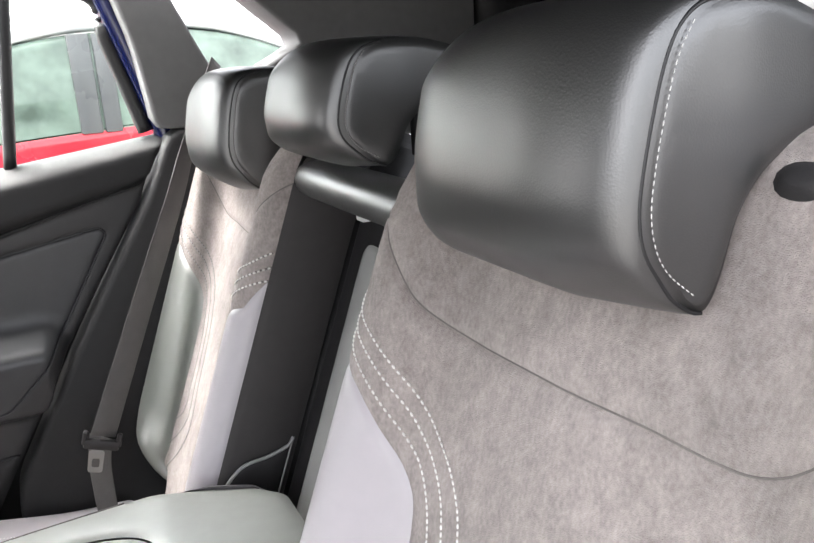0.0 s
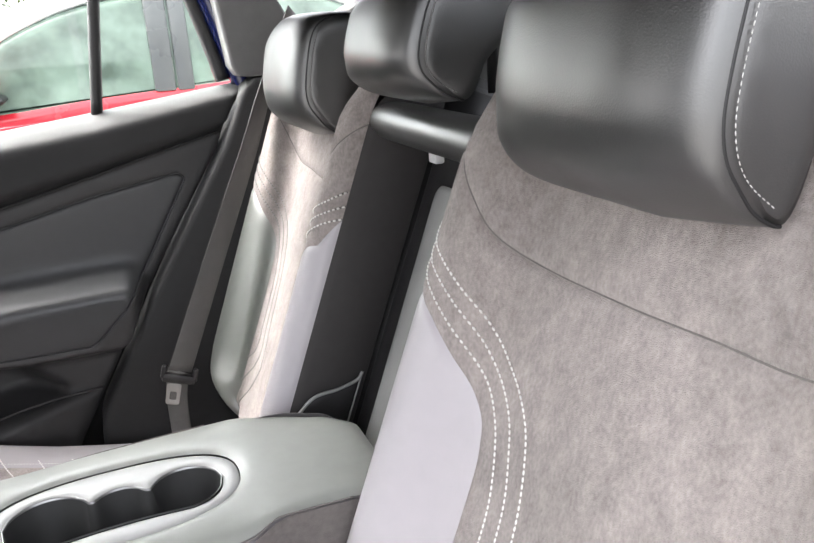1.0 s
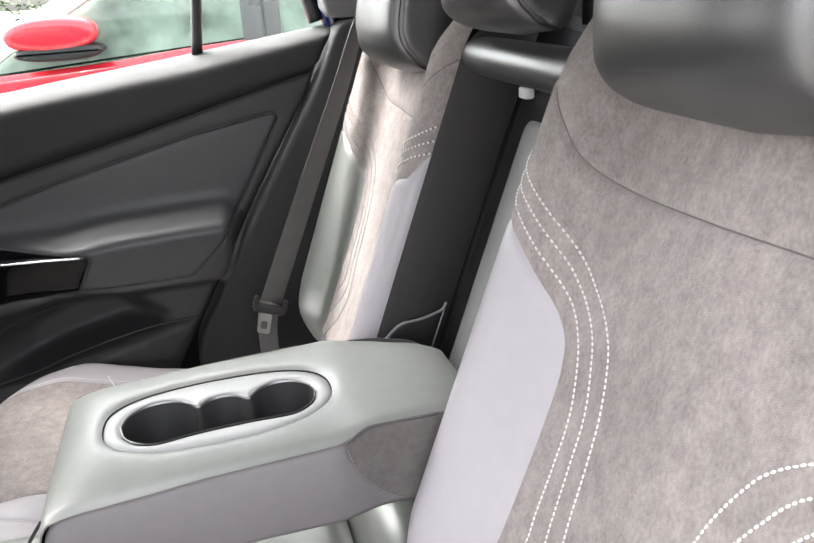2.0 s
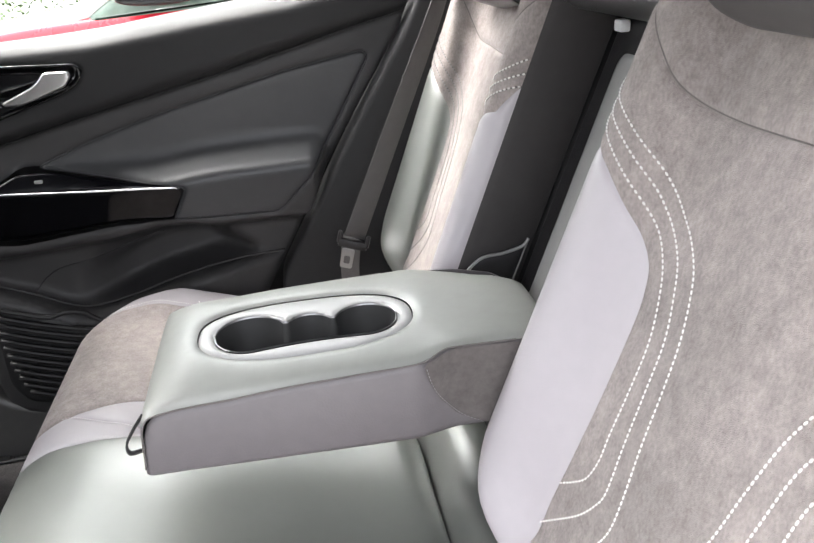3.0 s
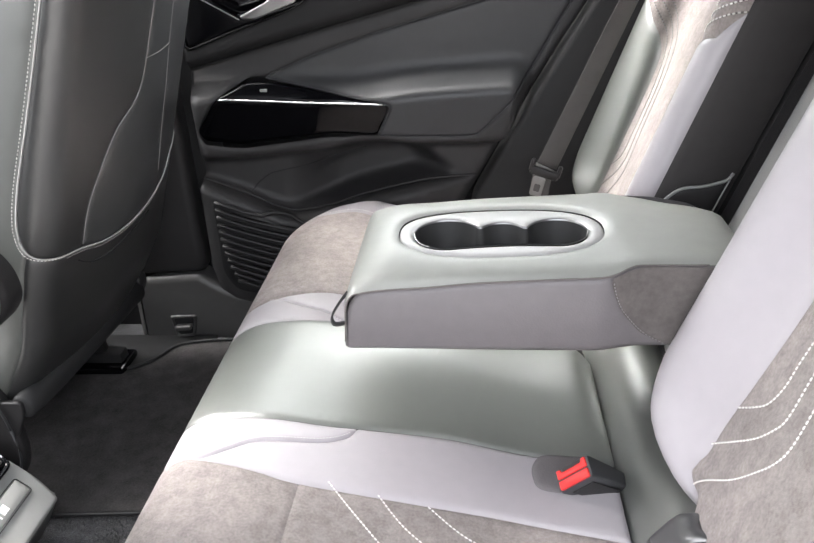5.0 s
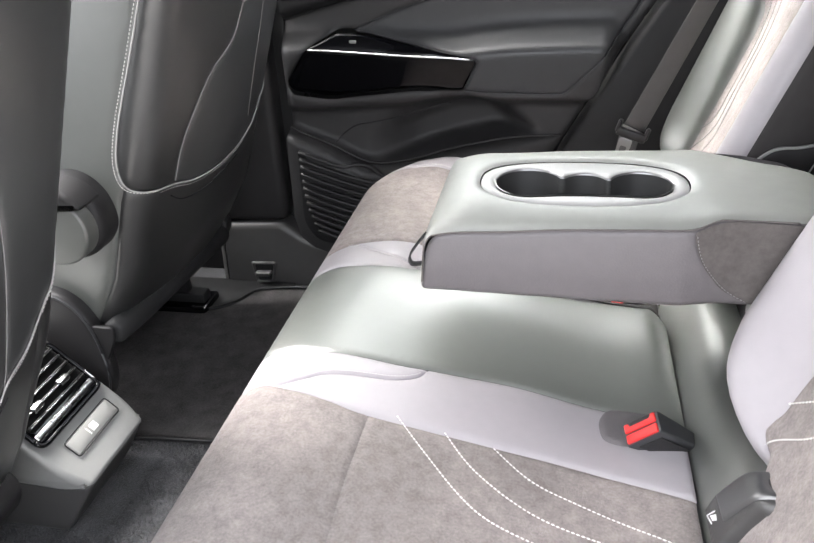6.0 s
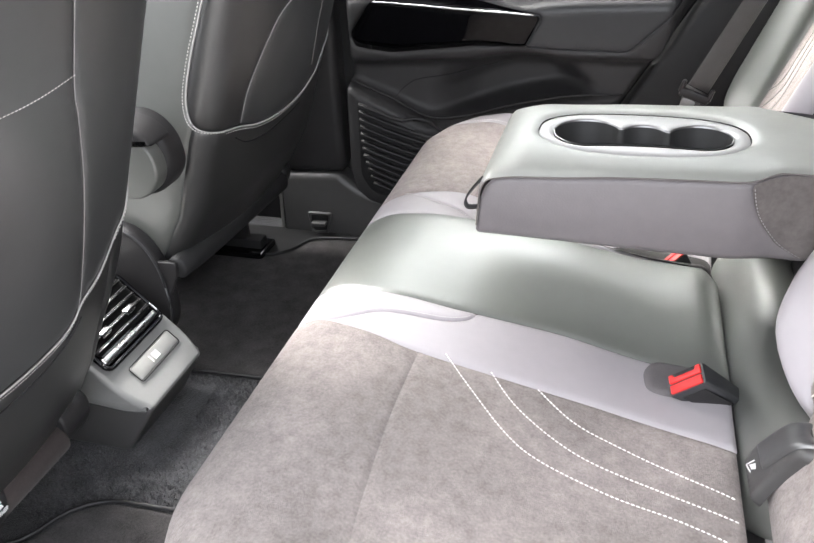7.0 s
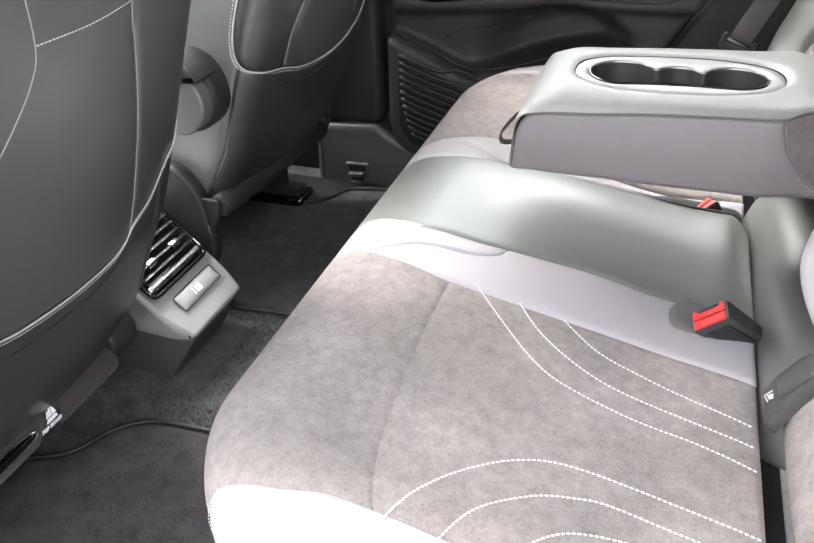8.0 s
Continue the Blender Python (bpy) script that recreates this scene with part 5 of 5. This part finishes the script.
def print_mark(name, loops, parent, label):
    bm = bmesh.new()
    for loop in loops:
        top = [bm.verts.new((u, v, 0.0012)) for u, v in loop]
        low = [bm.verts.new((u, v, -0.001)) for u, v in loop]
        bm.faces.new(top), bm.faces.new(low[::-1])
        for i in range(len(loop)):
            j = (i + 1) % len(loop)
            bm.faces.new((low[i], low[j], top[j], top[i]))
    bmesh.ops.recalc_face_normals(bm, faces=bm.faces[:])
    wrapped(bm, 0.0276, -0.448, radians(14))
    return part(name, bm, WHITE, parent, label, smooth=False)


SHIP = [[(-0.014, 0.002), (0.016, 0.002), (0.011, 0.008), (-0.010, 0.008)], [(0.002, 0.010), (0.013, 0.010), (0.008, 0.018), (0.002, 0.024)], [(-0.008, 0.010), (0.0, 0.010), (0.0, 0.026), (-0.005, 0.022)], [(-0.014, 0.010), (-0.010, 0.010), (-0.007, 0.019), (-0.010, 0.021)]]
print_mark("pictogram", SHIP, near_seat, "white anchor pictogram")
text = bpy.data.curves.new("lettering", "FONT")
text.body, text.size, text.align_x, text.extrude = "TOP TETHER", 0.0098, "CENTER", 0.0012
probe = bpy.data.objects.new("lettering", text)
scene.collection.objects.link(probe)
me = bpy.data.meshes.new_from_object(probe.evaluated_get(bpy.context.evaluated_depsgraph_get()))
bpy.data.objects.remove(probe)
me.transform(Matrix.Translation((0, -0.009, 0.0)))
wrapped(me, 0.0276, -0.448, radians(14))
me.materials.clear()
me.materials.append(WHITE)
letters = new("lettering", me)
letters.parent = near_seat
tagged(letters, "white printed words TOP TETHER")
roll_face = lambda y, v: (np.stack([ROLL_X + 0.0262 * np.cos(v / 0.0262), y, ROLL_Z + 0.0262 * np.sin(v / 0.0262)], -1), np.stack([np.cos(v / 0.0262), 0 * y, np.sin(v / 0.0262)], -1))
slot_loop = ellipse(-0.545, 0.012, 0.07, 0.0070, 40, -0.03, 2.6)
panel("handle_slot", slot_loop, roll_face, PIANO, near_seat, "glossy black release handle slot", step=0.008, lift=0.004, groove=0.004, width=0.003)
p, n = roll_face(*even(slot_loop, 0.005, True).T)
tube("slot_rim", np.vstack([p, p[:1]]) + np.vstack([n, n[:1]]) * 0.003, 0.0014, CHROME, near_seat, "thin chrome rim", sides=6)

# ---- rear of the centre console ----
console = thing("centre_console", "grey rear console with air vents and a socket flap", "car console")
CY0, CY1 = -0.168, 0.016
nosed = lambda u, v, w: (u, -0.076 + (w + 0.076) * (1 - 0.20 * min(max((u + 0.605) / 0.06, 0), 1) ** 2), v)
prof = rounded([(-0.72, 0.104), (-0.565, 0.094), (-0.5475, 0.0985), (-0.5505, 0.1025), (-0.60, 0.147), (-0.625, 0.172), (-0.71, 0.257), (-0.78, 0.27), (-0.80, 0.104)], 0.006)
slab("body", even(prof, 0.006, True), nosed, CY0 - 0.004, CY1 + 0.004, 0.010, CONSOLE, console, "grey grained plastic body")
slab("base", even(rounded([(-0.80, 0.0), (-0.612, 0.0), (-0.594, 0.028), (-0.5505, 0.097), (-0.72, 0.108), (-0.80, 0.108)], 0.008), 0.008, True), nosed, CY0 + 0.001, CY1 - 0.001, 0.007, TRIM, console, "dark grey plastic base")
slope = lambda y, d: np.stack([-0.545 - d * 0.707, y + 0 * d, 0.092 + d * 0.707 + 0.006 * 0], -1)
ramp_face = on(slope)
cface = ramp_face
if cface(np.array([0.0]), np.array([0.05]))[1][0][2] < 0:
    cface = flipped(ramp_face)
panel("flap", rounded([(-0.127, 0.052), (-0.012, 0.052), (-0.012, 0.082), (-0.127, 0.082)], 0.004), cface, FLAP, console, "pale grey socket flap", step=0.012, lift=0.0050, groove=0.0022, width=0.0012, edge=0.002)
gap = even(rounded([(-0.1285, 0.0505), (-0.0105, 0.0505), (-0.0105, 0.0835), (-0.1285, 0.0835)], 0.0055), 0.004, True)
p, n = cface(gap[:, 0], gap[:, 1])
tube("flap_gap", np.vstack([p, p[:1]]) + np.vstack([n, n[:1]]) * 0.0042, 0.0010, PIPE, console, sides=6)
panel("vent_frame", rounded([(-0.155, 0.105), (0.004, 0.105), (0.004, 0.215), (-0.155, 0.215)], 0.012), cface, PIANO, console, "piano black vent frame", step=0.012, lift=0.006, groove=0.004, width=0.004)
# no real depth here: a black sheet stands for the shade between louvres
panel("vent_shade", rounded([(-0.150, 0.128), (0.0, 0.128), (0.0, 0.211), (-0.150, 0.211)], 0.008), cface, LINING, console, "flat black sheet for the shade behind the louvres", step=0.012, lift=0.0075, groove=0.001, width=0.002)
line = np.array([(y, 0.112) for y in np.linspace(-0.150, 0.0, 8)])
p, n = cface(line[:, 0], line[:, 1])
tube("vent_edge", p + n * 0.007, 0.0022, PIANO, console, "black lower edge of the vents", sides=8)
panel("chrome_strip", rounded([(-0.152, 0.114), (0.0, 0.114), (0.0, 0.124), (-0.152, 0.124)], 0.002), cface, SILVER, console, "broad satin chrome strip under the vents", step=0.01, lift=0.0105, groove=0.002, width=0.0015, edge=0.002)
ring = even(rounded([(-0.157, 0.103), (0.006, 0.103), (0.006, 0.217), (-0.157, 0.217)], 0.014), 0.004, True)
p, n = cface(ring[:, 0], ring[:, 1])
tube("vent_surround", np.vstack([p, p[:1]]) + np.vstack([n, n[:1]]) * 0.0065, 0.0042, PIANO, console, "thick piano black surround", sides=8)
knee = np.array([(0.0055, d) for d in np.linspace(0.117, 0.137, 6)])
p, n = cface(knee[:, 0], knee[:, 1])
tube("corner_glint", p + n * 0.0095, 0.0020, CHROME, console, "short chrome corner piece", sides=6)
for k in range(5):
    line = np.array([(y, 0.136 + 0.0165 * k) for y in np.linspace(-0.147, -0.004, 6)])
    p, n = cface(line[:, 0], line[:, 1])
    louvre = ribbon("louvre", p + n * 0.008, (0.3, 0, 1), 0.006, 0.002, PIPE, console, "black vent louvre")
    tube("bright_edge", p + n * 0.0135, 0.0009, SILVER, louvre, "thin silver edge", sides=6)
for y in (-0.11, -0.04):
    p, n = cface(np.array([y]), np.array([0.153]))
    q = p[0] + n[0] * 0.014
    box("vent_tab", (q[0] - 0.006, q[1] - 0.012, q[2] - 0.005), (q[0] + 0.006, q[1] + 0.012, q[2] + 0.005), 0.002, SILVER, console, "silver vent tab")
for y0, y1, z0, z1 in ((-0.084, -0.081, 0.060, 0.074), (-0.076, -0.061, 0.0605, 0.0735)):
    panel("emblem", [(y0, z0), (y1, z0), (y1, z1), (y0, z1)], cface, WHITE, console, "raised pale emblem stroke", step=0.01, lift=0.0057, groove=0, width=0.001, edge=0.002)

# ---- floor mats ----


def mat_piece(pts, label):
    loop = even(rounded(pts, 0.03, 8), 0.02, True)
    up = lambda x, y: (np.stack([x, y, FLOOR + 0.008 + 0 * x], -1), np.stack([0 * x, 0 * x, 1 + 0 * x], -1))
    ob = thing("floor_mat", label, "floor mat", "rear floor mats")
    panel("carpet", loop, up, MAT, ob, step=0.05, groove=0.008, width=0.006)
    p = np.stack([loop[:, 0], loop[:, 1], np.full(len(loop), FLOOR + 0.008)], 1)
    tube("bound_edge", np.vstack([p, p[:1]]), 0.004, PIPE, ob, "sewn dark edge", sides=6)


mat_piece([(-0.25, 0.075), (-0.60, 0.055), (-0.95, 0.05), (-0.95, 0.495), (-0.72, 0.498), (-0.655, 0.513), (-0.613, 0.55), (-0.59, 0.612), (-0.50, 0.63), (-0.25, 0.63)], "dark floor mat before the far rear seat")
mat_piece([(-0.25, -0.26), (-0.58, -0.275), (-0.63, -0.31), (-0.66, -0.38), (-0.78, -0.43), (-0.95, -0.45), (-0.95, -0.7), (-0.25, -0.7)], "dark floor mat before the near rear seat")

# carpet pile in front of the console
rnd = random.Random(7)
verts, faces = [], []
while len(verts) < 3 * 14000:
    x, y = rnd.uniform(-0.80, -0.24), rnd.uniform(-0.335, 0.06)
    if x < -0.545 and -0.175 < y < 0.022:
        continue
    a, lean_by, tall = rnd.uniform(0, 6.28), rnd.uniform(0.001, 0.005), rnd.uniform(0.003, 0.0075)
    b = a + rnd.uniform(0.8, 2.2)
    dx, dy = 0.0011 * math.cos(a), 0.0011 * math.sin(a)
    k = len(verts)
    verts += [(x - dx, y - dy, FLOOR - 0.0005), (x + dx, y + dy, FLOOR - 0.0005), (x + lean_by * math.cos(b), y + lean_by * math.sin(b), FLOOR + tall)]
    faces.append((k, k + 1, k + 2))
me = bpy.data.meshes.new("carpet_pile")
me.from_pydata(verts, [], faces)
me.materials.append(PILE)
tagged(new("carpet_pile", me), "short dark grey tufts of the floor carpet", "carpet", kind="stuff")

# ---- outside ----
ground = tagged(new("ground"), "grey asphalt of the parking place", "ground", kind="structure")
bm = bmesh.new()
bmesh.ops.create_grid(bm, x_segments=8, y_segments=8, size=400)
bm.transform(Matrix.Translation((0, 0, -0.38)))
part("asphalt", bm, TARMAC, ground)


def outside_car(x, y, paint, label, turn=0.0):
    """A parked car that faces towards -x, its near side at y."""
    car = thing("parked_car", label, "car", "parked cars")
    at = lambda u, v, w: (x + u, y + w, v)
    side = spline([(-2.4, -0.12), (-2.38, 0.35), (-2.1, 0.56), (-1.2, 0.69), (-0.8, 0.725), (-0.19, 0.755), (0.29, 0.797), (1.2, 0.845), (1.8, 0.87), (2.0, 0.7), (2.05, 0.2), (2.0, -0.16), (1.0, -0.2), (-1.0, -0.2)], 6, True)
    slab("body", even(side, 0.08, True), at, 0.0, 1.8, 0.06, paint, car)
    house = spline([(-0.72, 0.72), (-0.375, 0.925), (-0.025, 1.11), (0.268, 1.20), (0.626, 1.245), (1.2, 1.23), (1.7, 1.06), (1.9, 0.80), (0.6, 0.68), (-0.5, 0.66)], 6, True)
    slab("greenhouse", even(house, 0.06, True), at, 0.012, 1.78, 0.05, CARGLASS, car, "opaque windows with painted pale green reflections")
    rail = spline([(-0.80, 0.70), (-0.40, 0.945), (-0.04, 1.145), (0.268, 1.25), (0.626, 1.30), (1.2, 1.285), (1.75, 1.09), (1.98, 0.86)], 6)
    # white on the red car too: sky glare on its roof is painted in
    tube("roof_edge", [at(u, v, 0.07) for u, v in rail], 0.05, WHITEPAINT, car, "pale roof edge")
    slab("roof", even(spline([(-0.04, 1.13), (0.268, 1.24), (0.626, 1.29), (1.2, 1.275), (1.72, 1.10), (1.2, 1.35), (0.626, 1.37), (0.2, 1.33)], 6, True), 0.05, True), at, 0.08, 1.72, 0.08, WHITEPAINT, car, "pale roof")
    for u0, u1 in ((0.50, 0.60), (0.61, 0.69)):
        box("window_post", (x + u0, y - 0.005, 0.78), (x + u1, y + 0.05, 1.24), 0.01, POST, car, "grey door post")
    slab("mirror", ellipse(-0.36, 0.885, 0.20, 0.078), at, -0.22, -0.02, 0.04, paint, car, "red door mirror")
    slab("mirror_underside", ellipse(-0.34, 0.805, 0.19, 0.036), at, -0.21, 0.02, 0.02, PIPE, car, "black underside of the mirror")
    for u in (-1.55, 1.25):
        slab("wheel", ellipse(u, -0.05, 0.33, 0.33, 32, 0, 2.0), at, -0.01, 0.2, 0.03, TYRE, car)
    return car


outside_car(0.0, 3.2, REDPAINT, "parked red hatchback with opaque windows with painted pale green reflections")
outside_car(3.4, 8.5, WHITEPAINT, "white parked car farther off")

# hedge beyond the parked cars
rnd = random.Random(11)
verts, faces = [], []
for k in range(9000):
    x, y, z = rnd.uniform(-7.0, 0.9), rnd.uniform(12.0, 13.2), rnd.uniform(-0.3, 2.5)
    if z > 1.95 + 0.35 * noise.noise(Vector((x * 1.3, y, 0.0))) - 0.5 * max(0.0, x + 0.2):
        continue
    a, b, r = rnd.uniform(0, 6.28), rnd.uniform(-0.9, 0.9), rnd.uniform(0.03, 0.07)
    u = Vector((math.cos(a), math.sin(a), b)).normalized() * r
    v = Vector((-math.sin(a), math.cos(a), rnd.uniform(-0.6, 0.6))).normalized() * r * 0.5
    c, n = Vector((x, y, z)), len(verts)
    verts += [tuple(c - u), tuple(c + v), tuple(c + u), tuple(c - v)]
    faces.append((n, n + 1, n + 2, n + 3))
me = bpy.data.meshes.new("hedge")
me.from_pydata(verts, [], faces)
me.materials.append(LEAF)
tagged(new("hedge", me), "olive green hedge behind the parked cars", "hedge", kind="stuff")
